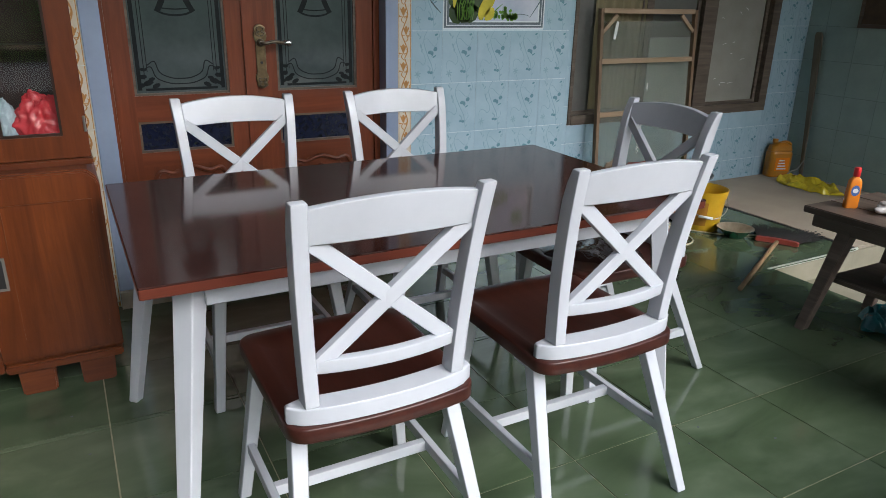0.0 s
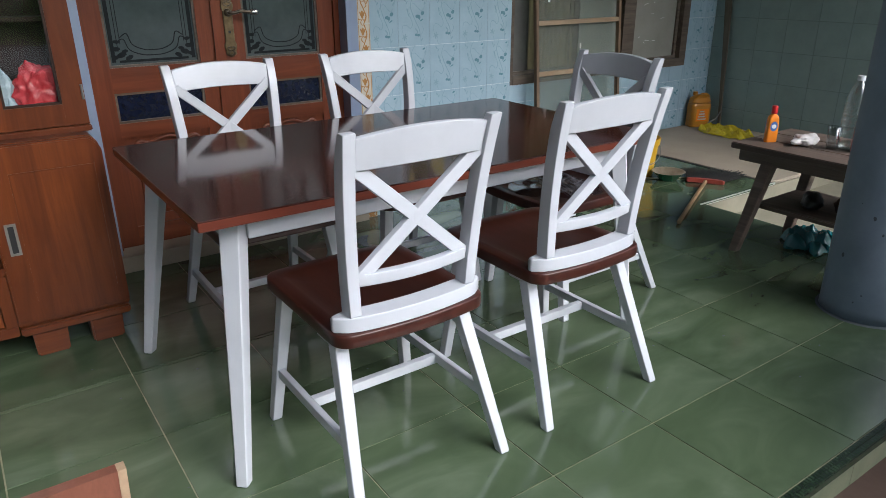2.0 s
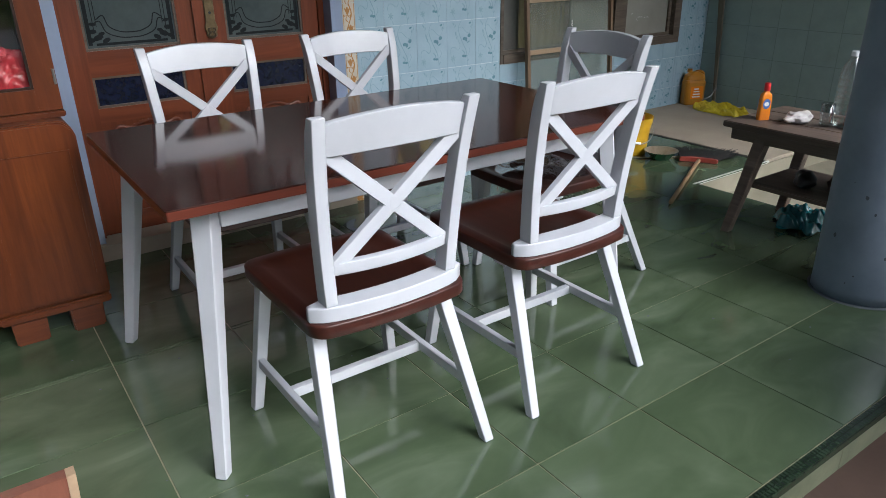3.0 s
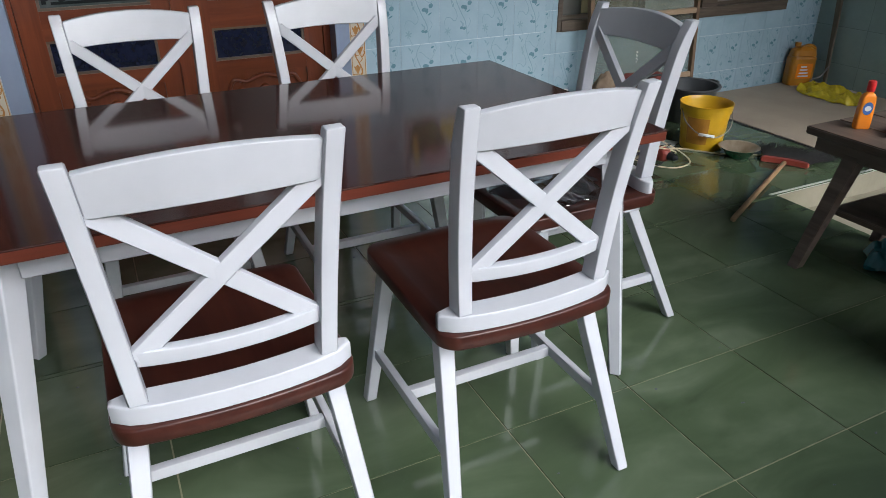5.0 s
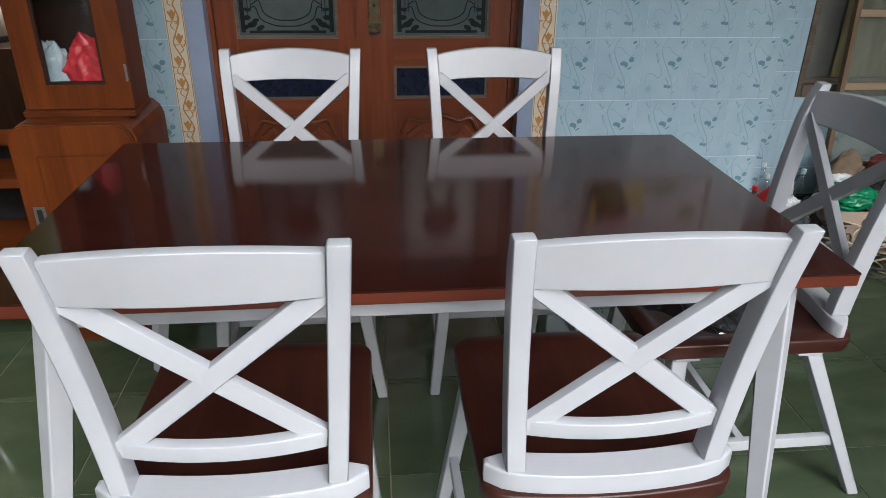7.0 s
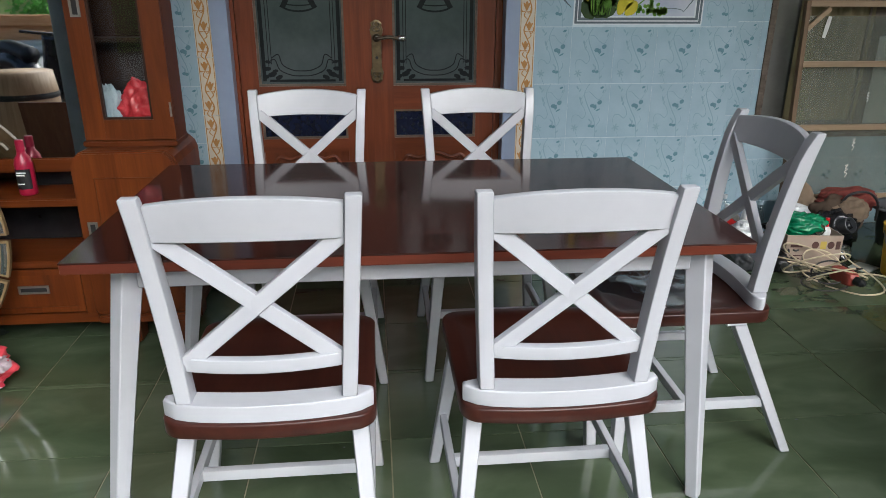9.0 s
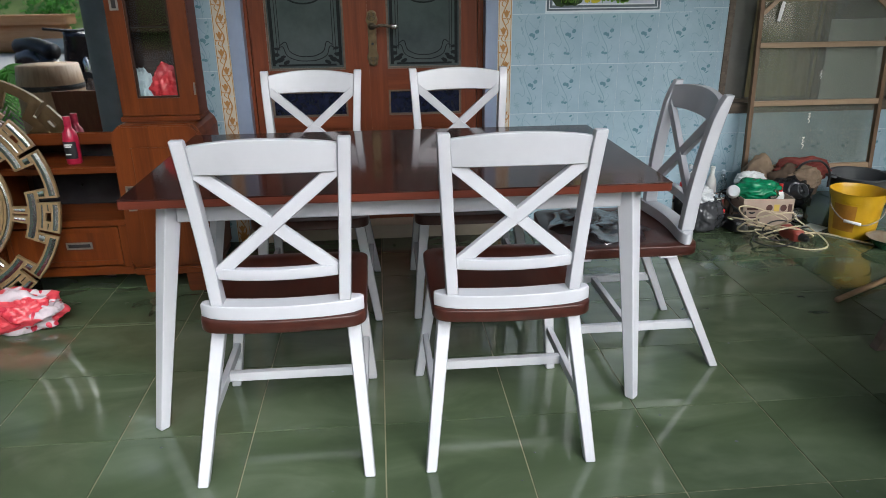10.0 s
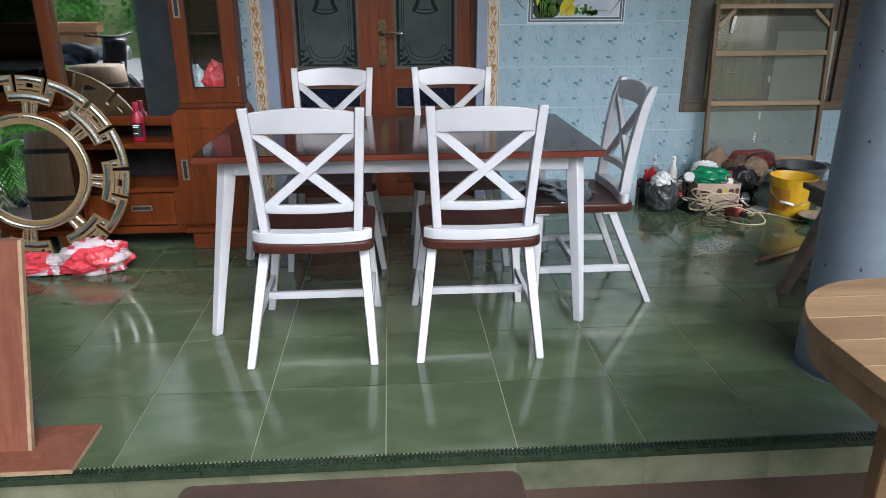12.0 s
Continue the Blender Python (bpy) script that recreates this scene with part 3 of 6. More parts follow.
# the round pillars
def pillar_at(x, y, seed):
    pl = thing("pillar", "round blue-grey painted cement pillar with chipped paint", "pillar", (x, y, 0), group="porch pillars", kind="structure")
    part("shaft", lathe([(0.169, 0.0), (0.168, 0.05), (0.168, 1.5), (0.168, TOP_Z)], 40), M_PILLAR, pl, smooth=True)
    part("base_gap", lathe([(0.181, 0.0006), (0.170, 0.005)], 40, False), M_CHIP, pl)
    r = random.Random(seed)
    n = 7
    for k in range(34):
        a, zc, s = radians(r.uniform(150, 330)), r.uniform(0.05, 1.4), r.uniform(0.002, 0.008)
        chip = bmesh.new()
        vs = [chip.verts.new((0.1695 * math.cos(a + s * 5 * math.cos(i * 6.283 / n) * r.uniform(0.5, 1)), 0.1695 * math.sin(a + s * 5 * math.cos(i * 6.283 / n)), zc + s * math.sin(i * 6.283 / n) * r.uniform(0.6, 1.6))) for i in range(n)]
        chip.faces.new(vs)
        part("paint_chip", chip, M_CHIP, pl)


pillar_at(2.432, -0.46, 5)
pillar_at(-0.905, -0.46, 6)


# ---- the dining chairs ----
def back_y(z):
    """How far the curved back lies behind the seat's middle at a height."""
    f = (z - 0.50) / 0.46
    return -0.179 - 0.022 * f - 0.045 * max(0.0, f) ** 2.2


def post_x(z):
    return 0.171 + 0.027 * (z - 0.50) / 0.46


def bowed_rail(z0, z1, half, bow, thick, crown=0.0, cols=14):
    rings = []
    for i in range(cols + 1):
        s = -1 + 2 * i / cols
        f = 1 - s * s
        top, low = z1 + crown * f, z0 + 0.25 * crown * f
        x0, x1 = s * half(low), s * half(top)
        y0, y1 = back_y(low) - bow * f, back_y(top) - bow * f
        rings.append([(x0, y0 - thick / 2, low), (x0, y0 + thick / 2, low), (x1, y1 + thick / 2, top), (x1, y1 - thick / 2, top)])
    return soften(loft(rings), 0.0022, 2, 50)


def dining_chair():
    ch = thing("dining_chair", "white dining chair with a crossed back and mahogany brown wooden seat", "chair", group="dining chairs round the table")
    seat = outline_slab(round_rect(-0.226, 0.226, -0.206, 0.275, 0.042, 6, 0.022, 0.012), 0.423, 0.460, 0.005, 0.004, 0.011, (0, 0.06))
    part("seat", seat, M_SEAT, ch, "mahogany brown varnished dished seat", True)
    plate = []
    for x0, x1, sgn in ((-1, 1, -1), (1, -1, 1)):
        for i in range(17):
            s = x0 + (x1 - x0) * i / 16
            end = (1 - abs(s) ** 10)
            plate.append((0.221 * s, -0.167 - 0.026 * (1 - s * s) + sgn * (0.008 + 0.020 * end)))
    part("back_base", outline_slab(plate, 0.4602, 0.500, 0.006, 0.002, 0, (0, -0.18)), M_WHITE, ch, smooth=False)
    for sx in (-1, 1):
        rings = []
        for i in range(13):
            z = 0.4995 + 0.462 * i / 12
            d0, d1 = 0.022, 0.024 - 0.006 * (i / 12)
            if i == 12:
                d1 = 0.004
            if i == 11:
                d1 = 0.014
            y, x = back_y(z), sx * post_x(z)
            rings.append([(x - 0.0165, y - d0, z), (x + 0.0165, y - d0, z), (x + 0.0165, y + d1, z), (x - 0.0165, y + d1, z)])
        part("back_post", soften(loft(rings), 0.0022, 2, 50), M_WHITE, ch)
        part("brace", beam((sx * 0.178, back_y(0.870) - 0.002 - 0.0004 * sx, 0.8815), (-sx * 0.158, back_y(0.590) - 0.003 - 0.0004 * sx, 0.5885), 0.034, 0.0195 + 0.0006 * sx, (0, 1, 0), 0.0015), M_WHITE, ch)
        # the hand-made legs splay a little more on one side
        rear, fore = (-0.246 if sx < 0 else 0.217, -0.303, 0), (-0.250 if sx < 0 else 0.223, 0.224, 0)
        rear_top, fore_top = (sx * 0.186, -0.118, 0.4245), (sx * 0.186, 0.205, 0.4245)
        part("leg", stick(rear, rear_top, 0.031, 0.040), M_WHITE, ch)
        part("leg", stick(fore, fore_top, 0.031, 0.040), M_WHITE, ch)
        a, b = Vector(rear).lerp(Vector(rear_top), 0.38), Vector(fore).lerp(Vector(fore_top), 0.38)
        part("side_stretcher", beam(a, b, 0.020, 0.030), M_WHITE, ch)
        for y in (-0.105, 0.195):
            part("bracket", box(sx * 0.186 - 0.036, sx * 0.186 + 0.036, y - 0.030, y + 0.030, 0.414, 0.4233, 0.002, 1), M_WHITE, ch)
    part("top_rail", bowed_rail(0.868, 0.944, lambda z: post_x(z) - 0.016, 0.020, 0.023, 0.018), M_WHITE, ch)
    part("lower_rail", bowed_rail(0.573, 0.605, lambda z: post_x(z) - 0.016, 0.022, 0.024), M_WHITE, ch)
    part("cross_stretcher", beam((-0.222, 0.015, 0.157), (0.203, 0.015, 0.157), 0.022, 0.030), M_WHITE, ch)
    return ch


chair = dining_chair()
CHAIRS = [(0.451, 0.0, 0.0), (1.088, 0.0, 0.0), (0.449, 0.901, 180.0), (1.082, 0.901, 180.0), (1.598, 0.425, 90.0)]
chair.matrix_basis = pose(CHAIRS[0][0], CHAIRS[0][1], 0, 0, 0, CHAIRS[0][2])
for x, y, turn in CHAIRS[1:]:
    copy_thing(chair, pose(x, y, 0, 0, 0, turn))

# plastic film still lying on the seat of the end chair
film = crumpled_sheet(0.165, 0.175, 0.022, 4, 8.0)
tagged(part("plastic_film", film, M_CLEARFILM, smooth=True), "crumpled clear plastic film lying on a chair seat", "plastic film")
bpy.data.objects["plastic_film"].matrix_basis = pose(1.53, 0.45, 0.4555)

# ---- the dining table ----
TL, TW, TZ, TX = 1.60, 0.912, 0.744, -0.009
table = thing("dining_table", "dining table with dark red-brown varnished top and white splayed legs", "table")
part("tabletop", outline_slab(round_rect(TX, TL, 0.0, TW, 0.005, 4), TZ - 0.004, TZ, 0.002, 0.0005, 0, (TL / 2, TW / 2)), M_TOP, table, "very dark red-brown glossy top")
part("top_edge", outline_slab(round_rect(TX + 0.0008, TL - 0.0008, 0.0008, TW - 0.0008, 0.005, 4), TZ - 0.0275, TZ - 0.0041, 0.0005, 0.002, 0, (TL / 2, TW / 2)), M_EDGE, table, "lighter red-brown table edge")


def corner_leg(foot, top, w0, w1):
    """A tapered leg set cornerwise, leaning out along the diagonal."""
    ring = lambda c, z, r: [(c[0] + r * i, c[1] + r * j, z) for i, j in ((0, -1), (1, 0), (0, 1), (-1, 0))]
    return soften(loft([ring(foot, 0.0, w0 * 0.7071), ring(top, TZ - 0.0272, w1 * 0.7071)]), 0.004, 2)


for foot, top in (((0.014, -0.012), (0.106, 0.100)), ((1.538, 0.006), (1.497, 0.090)), ((-0.014, 0.868), (0.108, 0.822)), ((1.552, 0.868), (1.497, 0.822))):
    part("leg", corner_leg(foot, top, 0.034, 0.057), M_WHITE, table)
for d in ((0.13, 1.47, 0.068, 0.088, 0.652, 0.7162), (0.13, 1.47, 0.826, 0.848, 0.652, 0.7162), (0.078, 0.100, 0.12, 0.79, 0.652, 0.7162), (1.502, 1.524, 0.12, 0.79, 0.652, 0.7162)):
    part("apron", box(*d, 0.002), M_WHITE, table)


# ---- the teak cabinet ----
def pull(parent, x, z, w, h, y):
    """A metal pull; a flat black plate stands for the shade in its hollow."""
    bm = boxes((x - w / 2, x + w / 2, y - 0.004, y + 0.001, z - h / 2, z - h / 2 + 0.008), (x - w / 2, x + w / 2, y - 0.004, y + 0.001, z + h / 2 - 0.008, z + h / 2),
               (x - w / 2, x - w / 2 + 0.008, y - 0.004, y + 0.001, z - h / 2 + 0.008, z + h / 2 - 0.008), (x + w / 2 - 0.008, x + w / 2, y - 0.004, y + 0.001, z - h / 2 + 0.008, z + h / 2 - 0.008))
    p = part("pull", bm, M_DULLSTEEL, parent, "sunk dull metal pull")
    part("hollow", box(x - w / 2 + 0.008, x + w / 2 - 0.008, y - 0.0015, y + 0.001, z - h / 2 + 0.008, z + h / 2 - 0.008), M_BLACK, p)


def panel_front(parent, name, x0, x1, z0, z1, y, rim=0.055):
    """A framed front with a sunk middle panel."""
    f = part(name, boxes((x0, x0 + rim, y, y + 0.022, z0, z1), (x1 - rim, x1, y, y + 0.022, z0, z1), (x0 + rim, x1 - rim, y + 0.0005, y + 0.022, z1 - rim, z1), (x0 + rim, x1 - rim, y + 0.0005, y + 0.022, z0, z0 + rim)), M_TEAK, parent)
    part("panel", soften(boxes((x0 + rim, x1 - rim, y + 0.006, y + 0.02, z0 + rim, z1 - rim)), 0.004, 1), M_TEAK, f)
    return f


def glazed_front(parent, x0, x1, z0, z1, y, rim=0.072, pane=None):
    f = part("glass_door", boxes((x0, x0 + rim, y, y + 0.024, z0, z1), (x1 - rim, x1, y, y + 0.024, z0, z1), (x0 + rim, x1 - rim, y + 0.0005, y + 0.024, z1 - rim, z1), (x0 + rim, x1 - rim, y + 0.0005, y + 0.024, z0, z0 + rim)), M_TEAK, parent, "teak framed glass door")
    part("bead", boxes((x0 + rim, x0 + rim + 0.008, y + 0.004, y + 0.02, z0 + rim, z1 - rim), (x1 - rim - 0.008, x1 - rim, y + 0.004, y + 0.02, z0 + rim, z1 - rim), (x0 + rim, x1 - rim, y + 0.0045, y + 0.0195, z0 + rim, z0 + rim + 0.008)), M_TEAK_SHADED, f)
    part("pane", box(x0 + rim, x1 - rim, y + 0.010, y + 0.014, z0 + rim, z1 - rim), pane or M_CABGLASS, f, "near-black pane" if pane else "clear glass pane")
    return f


cab = thing("display_cabinet", "orange-brown teak display cabinet with glass doors and a mirror back", "cabinet")
CY, CB, CU, CT = 1.03, 1.38, 1.27, 2.0
for x0, x1 in ((-0.385, -0.02), (-1.36, -0.915)):
    # low cupboard with softly rounded shoulders
    body = loft([[(x, y, z) for x, z in ((x0, 0.13), (x1, 0.13), (x1, 0.715), (x1 - 0.010, 0.742), (x1 - 0.03, 0.762), (x1 - 0.05, 0.768), (x0 + 0.05, 0.768), (x0 + 0.03, 0.762), (x0 + 0.01, 0.742), (x0, 0.715))] for y in (CY + 0.022, CB)])
    part("cupboard_body", soften(body, 0.004, 2, 40), M_TEAK, cab)
    front = loft([[(x, y, z) for x, z in ((x0 + 0.002, 0.15), (x1 - 0.002, 0.15), (x1 - 0.002, 0.715), (x1 - 0.012, 0.741), (x1 - 0.032, 0.760), (x1 - 0.05, 0.765), (x0 + 0.05, 0.765), (x0 + 0.032, 0.760), (x0 + 0.012, 0.741), (x0 + 0.002, 0.715))] for y in (CY, CY + 0.0215)])
    cdoor = part("cupboard_door", soften(front, 0.005, 2, 40), M_TEAK, cab, "plain teak cupboard door")
    part("panel_bead", soften(boxes((x0 + 0.075, x1 - 0.03, CY - 0.0025, CY, 0.67, 0.674), (x0 + 0.075, x0 + 0.079, CY - 0.002, CY, 0.22, 0.67), (x1 - 0.034, x1 - 0.03, CY - 0.002, CY, 0.22, 0.67)), 0.001, 1), M_TEAK, cdoor)
    pull(cdoor, x0 + 0.046, 0.455, 0.034, 0.11, CY)
    part("plinth", box(x0 + 0.004, x1 - 0.004, CY + 0.004, CB - 0.02, 0.098, 0.1295, 0.006), M_TEAK_X, cab)
    for fx in (x0 + 0.035, x1 - 0.145):
        for fy in (CY + 0.02, CB - 0.12):
            part("foot", soften(loft([square((fx + 0.055, fy + 0.05, 0), 0.105, 0.085), square((fx + 0.055, fy + 0.05, 0.0975), 0.112, 0.10)]), 0.006), M_TEAK_X, cab)
    # glazed upper case
    uy, xr = CY + 0.09, x1 - 0.010 if x0 > -0.5 else x1 - 0.022
    part("case_side", box(x0 + 0.040, x0 + 0.058, uy + 0.025, CU, 0.79, CT), M_TEAK_SHADED, cab)
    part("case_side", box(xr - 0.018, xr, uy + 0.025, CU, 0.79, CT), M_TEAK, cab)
    part("case_back", box(x0 + 0.0585, xr - 0.0185, CU - 0.012, CU - 0.001, 0.79, CT), M_TEAK_SHADED, cab)
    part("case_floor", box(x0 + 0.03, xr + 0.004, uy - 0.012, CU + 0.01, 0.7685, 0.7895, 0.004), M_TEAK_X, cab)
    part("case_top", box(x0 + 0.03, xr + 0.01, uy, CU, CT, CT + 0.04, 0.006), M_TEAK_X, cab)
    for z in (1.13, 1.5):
        part("shelf", box(x0 + 0.0585, xr - 0.0185, uy + 0.04, CU - 0.0125, z, z + 0.014), M_TEAK_SHADED, cab)
    gd = glazed_front(cab, x0 + 0.038, xr, 0.792, CT - 0.002, uy, 0.072 if x0 > -0.5 else 0.056, None if x0 > -0.5 else M_BLACKPANE)
    if x0 > -0.5:
        pull(gd, x0 + 0.076, 1.27, 0.034, 0.11, uy)
        part("hinge", tube([(xr - 0.006, uy - 0.003, 0.875), (xr - 0.006, uy - 0.003, 0.925)], 0.004, 8, 1), M_DULLSTEEL, gd)
X0, X1 = -0.915, -0.385
part("bay_floor", box(X0, X1, CY + 0.02, CB, 0.10, 0.14, 0.003), M_TEAK_X, cab)
drawer = panel_front(cab, "drawer", X0 + 0.012, X1 - 0.040, 0.150, 0.325, CY + 0.014, 0.022)
pull(drawer, (X0 + X1) / 2 + 0.05, 0.243, 0.11, 0.032, CY + 0.019)
part("drawer_rail", box(X0, X1, CY + 0.012, CB, 0.332, 0.36, 0.003), M_TEAK_X, cab)
part("drawer_stile", box(X1 - 0.036, X1 - 0.0005, CY + 0.012, CY + 0.04, 0.1405, 0.3315, 0.002), M_TEAK, cab)
part("bay_shelf", box(X0, X1, CY + 0.02, CB - 0.012, 0.565, 0.594, 0.004), M_TEAK_X, cab)
part("bay_back", box(X0, X1, CB - 0.012, CB, 0.14, 0.80), M_TEAK_SHADED, cab)
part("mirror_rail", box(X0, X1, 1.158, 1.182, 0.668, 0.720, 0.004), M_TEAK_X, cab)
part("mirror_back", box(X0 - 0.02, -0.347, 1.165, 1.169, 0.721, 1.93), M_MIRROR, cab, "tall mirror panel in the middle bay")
part("mirror_backing", box(X0 - 0.02, -0.347, 1.1695, 1.182, 0.721, 1.95), M_TEAK_SHADED, cab)
part("bay_top", box(X0, X1 + 0.03, CY + 0.12, CU, 1.955, 2.0, 0.004), M_TEAK_X, cab)
sb = thing("sound_box", "black box standing on the cabinet shelf", "appliance")
part("case", box(-0.62, -0.44, 1.25, 1.36, 0.5942, 0.665, 0.008), M_BLACKGLOSS, sb)
part("glass_plate", box(-0.86, -0.43, 1.30, 1.36, 0.3602, 0.52, 0.006), M_BLACKGLOSS, tagged(thing("dark_television", "black glossy set standing in the cabinet niche", "television"), kind=""))


# ---- bottles and bags ----
def bottle(name, label, at, profile, body, cap=None, cap_h=0.03, cap_r=0.012, band=None, flat=1.0, turn=0.0, group=""):
    ob = thing(name, label, "bottle", at, turn, group)
    bm = lathe(profile, 24)
    for v in bm.verts:
        v.co.y *= flat
    part("body", bm, body, ob, smooth=True)
    top = profile[-1][1]
    if cap:
        part("cap", lathe([(cap_r, top - 0.003), (cap_r, top + cap_h - 0.003), (cap_r * 0.85, top + cap_h)], 18), cap, ob, smooth=False)
    if band:
        z0, z1, r, m = band
        bm = bmesh.new()
        rows = [[bm.verts.new((r * math.sin(a), -r * math.cos(a) * flat - 0.0006, z)) for a in [radians(-55 + 110 * i / 8) for i in range(9)]] for z in (z0, z1)]
        for i in range(8):
            bm.faces.new((rows[0][i], rows[0][i + 1], rows[1][i + 1], rows[1][i]))
        part("label", bm, m, ob)
    return ob


polish = bottle("polish_bottle", "crimson plastic bottle with black label on the cabinet shelf", (-0.582, 1.128, 0.5942),
                [(0.030, 0), (0.034, 0.006), (0.034, 0.13), (0.030, 0.155), (0.017, 0.175), (0.015, 0.19)], M_CRIMSON, M_CRIMSON, 0.045, 0.016, (0.03, 0.115, 0.0346, M_BLACK))
polish.scale = (0.92, 0.92, 0.86)
for i, z in enumerate((0.098, 0.088, 0.05)):
    part("print_bar", boxes((-0.018, 0.018 - 0.006 * i, -0.0362, -0.0356, z, z + 0.006)), M_LABEL, polish)


def bag(name, label, material, at, size, seed, rough=0.4, freq=2.6, crease=0.7, turn=0.0, sub=4):
    ob = part(name, lump(size, seed, rough, freq, sub, True, crease), material, smooth=True)
    ob.matrix_basis = pose(*at, 0, 0, turn)
    return tagged(ob, label, "plastic bag")


bag("plastic_bag", "red plastic bag tied and stored behind the cabinet glass", M_REDBAG, (-0.160, 1.20, 0.79), (0.070, 0.042, 0.098), 3, 0.32, 2.0, 0.5, 0, 5)
bag("plastic_bag", "pale blue plastic bag standing behind the cabinet glass", M_PALEBAG, (-0.270, 1.20, 0.79), (0.045, 0.035, 0.095), 9, 0.32, 2.0, 0.5, 0, 5)
sack = bag("shopping_bag", "red and white printed shopping bag lying on the floor", M_BAGPRINT, (-0.76, 0.745, 0), (0.165, 0.085, 0.082), 12, 0.26, 2.1, 0.75, 8, 5)
bag("shopping_bag", "red and white printed bag end lying under the mirror", M_BAGPRINT, (-1.02, 0.745, 0), (0.17, 0.07, 0.055), 13, 0.26, 2.2, 0.75, -4, 5)

# ---- the sunburst mirror ----
burst = thing("sunburst_mirror", "round gold-framed mirror with a Greek key sunburst border", "mirror", (-1.085, 0.905, 0.0))
burst.matrix_basis = pose(-1.085, 0.90, 0.002, -5.5, 0, 2.5)
RC = 0.475


def sector(bm, r0, r1, a0, a1, y0, y1, n=5):
    """A curved bar round the mirror's middle, in the upright plane."""
    rings = []
    for i in range(n + 1):
        a = radians(a0 + (a1 - a0) * i / n)
        rings.append([(r * math.sin(a), y, RC + r * math.cos(a)) for r, y in ((r0, y0), (r1, y0), (r1, y1), (r0, y1))])
    loft(rings, True, True, bm)


def frame_piece(r0, r1, a0, a1, name="key_segment"):
    """A gold-edged bar with a mirror strip set into its face."""
    n = max(1, int(abs(a1 - a0) / 4))
    g = bmesh.new()
    sector(g, r0, r1, a0, a1, -0.012, 0.006, n)
    seg = part(name, g, M_GOLD, burst)
    rm = (r0 + r1) / 2
    rim = 0.0085
    da = math.degrees(rim / rm)
    m = bmesh.new()
    # two bevelled facets that meet in a ridge along the bar
    if r1 - r0 > radians(a1 - a0) * rm:
        spots = [[(r0 + rim, a, y), (r1 - rim, a, y)] for a, y in ((a0 + da, -0.0125), ((a0 + a1) / 2, -0.0150), (a1 - da, -0.0125))]
    else:
        spots = [[(r0 + rim, a, -0.0125), (rm, a, -0.0150), (r1 - rim, a, -0.0125)] for a in [a0 + da + (a1 - a0 - 2 * da) * i / n for i in range(n + 1)]]
    loft([[(r * math.sin(radians(a)), y, RC + r * math.cos(radians(a))) for r, a, y in row] for row in spots], False, False, m)
    part("bevelled_strip", m, M_BEVEL, seg)


disc_bm = lathe([(0.250, 0.0), (0.250, 0.006)], 72)
for v in disc_bm.verts:
    v.co = Vector((v.co.x, -v.co.z - 0.004, RC + v.co.y))
part("mirror_disc", disc_bm, M_MIRROR, burst, "clear round mirror glass")
back_bm = lathe([(0.262, 0.0), (0.262, 0.006)], 72)
for v in back_bm.verts:
    v.co = Vector((v.co.x, v.co.z - 0.002, RC + v.co.y))
part("backing_board", back_bm, M_MDF, burst, "brown backing board")
ring_bm = bmesh.new()
sector(ring_bm, 0.247, 0.268, 0, 359.9, -0.022, 0.004, 72)
part("inner_ring", ring_bm, M_GOLD, burst)
# a bevelled ring, then eight meander units: a closed block with a square hole before the inner arc, and an outer hook between two arms
frame_piece(0.268, 0.298, 0, 359.9, "bevelled_ring")
for k in range(8):
    b = 45 * k + 0.5
    frame_piece(0.448, 0.484, b, b + 16)
    frame_piece(0.402, 0.426, b, b + 16)
    frame_piece(0.426, 0.448, b, b + 5.6)
    frame_piece(0.426, 0.448, b + 10.4, b + 16)
    frame_piece(0.358, 0.401, b - 7.5, b + 23.5)
    frame_piece(0.442, 0.484, b + 18, b + 42.5)
    frame_piece(0.401, 0.442, b + 18, b + 23.5)
    frame_piece(0.401, 0.442, b + 37.2, b + 42.5)
    frame_piece(0.298, 0.358, b + 2.2, b + 7.2)
    frame_piece(0.298, 0.358, b + 8.8, b + 13.8)


# ---- the double door ----
door = thing("double_door", "brown carved double door with etched glass panes and navy lights", "door", (0, 1.78, 0), kind="structure")
tagged(part("threshold", soften(boxes((0.012, 1.345, 1.665, 1.90, 0.0, 0.075)), 0.006), M_CONCRETE), "raised beige cement threshold under the door", "threshold", kind="structure")
for x0, x1 in ((0.0125, 0.084), (1.282, 1.3445)):
    tagged(part("door_reveal", soften(boxes((x0, x1, 1.692, 1.80, 0.076, 2.25)), 0.012, 3), M_GREYBLUE), "grey-blue gloss painted door surround", "door surround", kind="structure")
tagged(part("door_reveal", soften(boxes((0.0845, 1.2815, 1.694, 1.80, 2.16, 2.249)), 0.012, 3), M_GREYBLUE), "grey-blue gloss painted door surround", "door surround", kind="structure")
part("door_frame", soften(boxes((0.0845, 0.100, -0.02, 0.07, 0.076, 2.16), (1.252, 1.2815, -0.01, 0.07, 0.076, 2.16), (0.100, 1.252, -0.012, 0.07, 2.1, 2.16)), 0.003), M_DOOR, door)
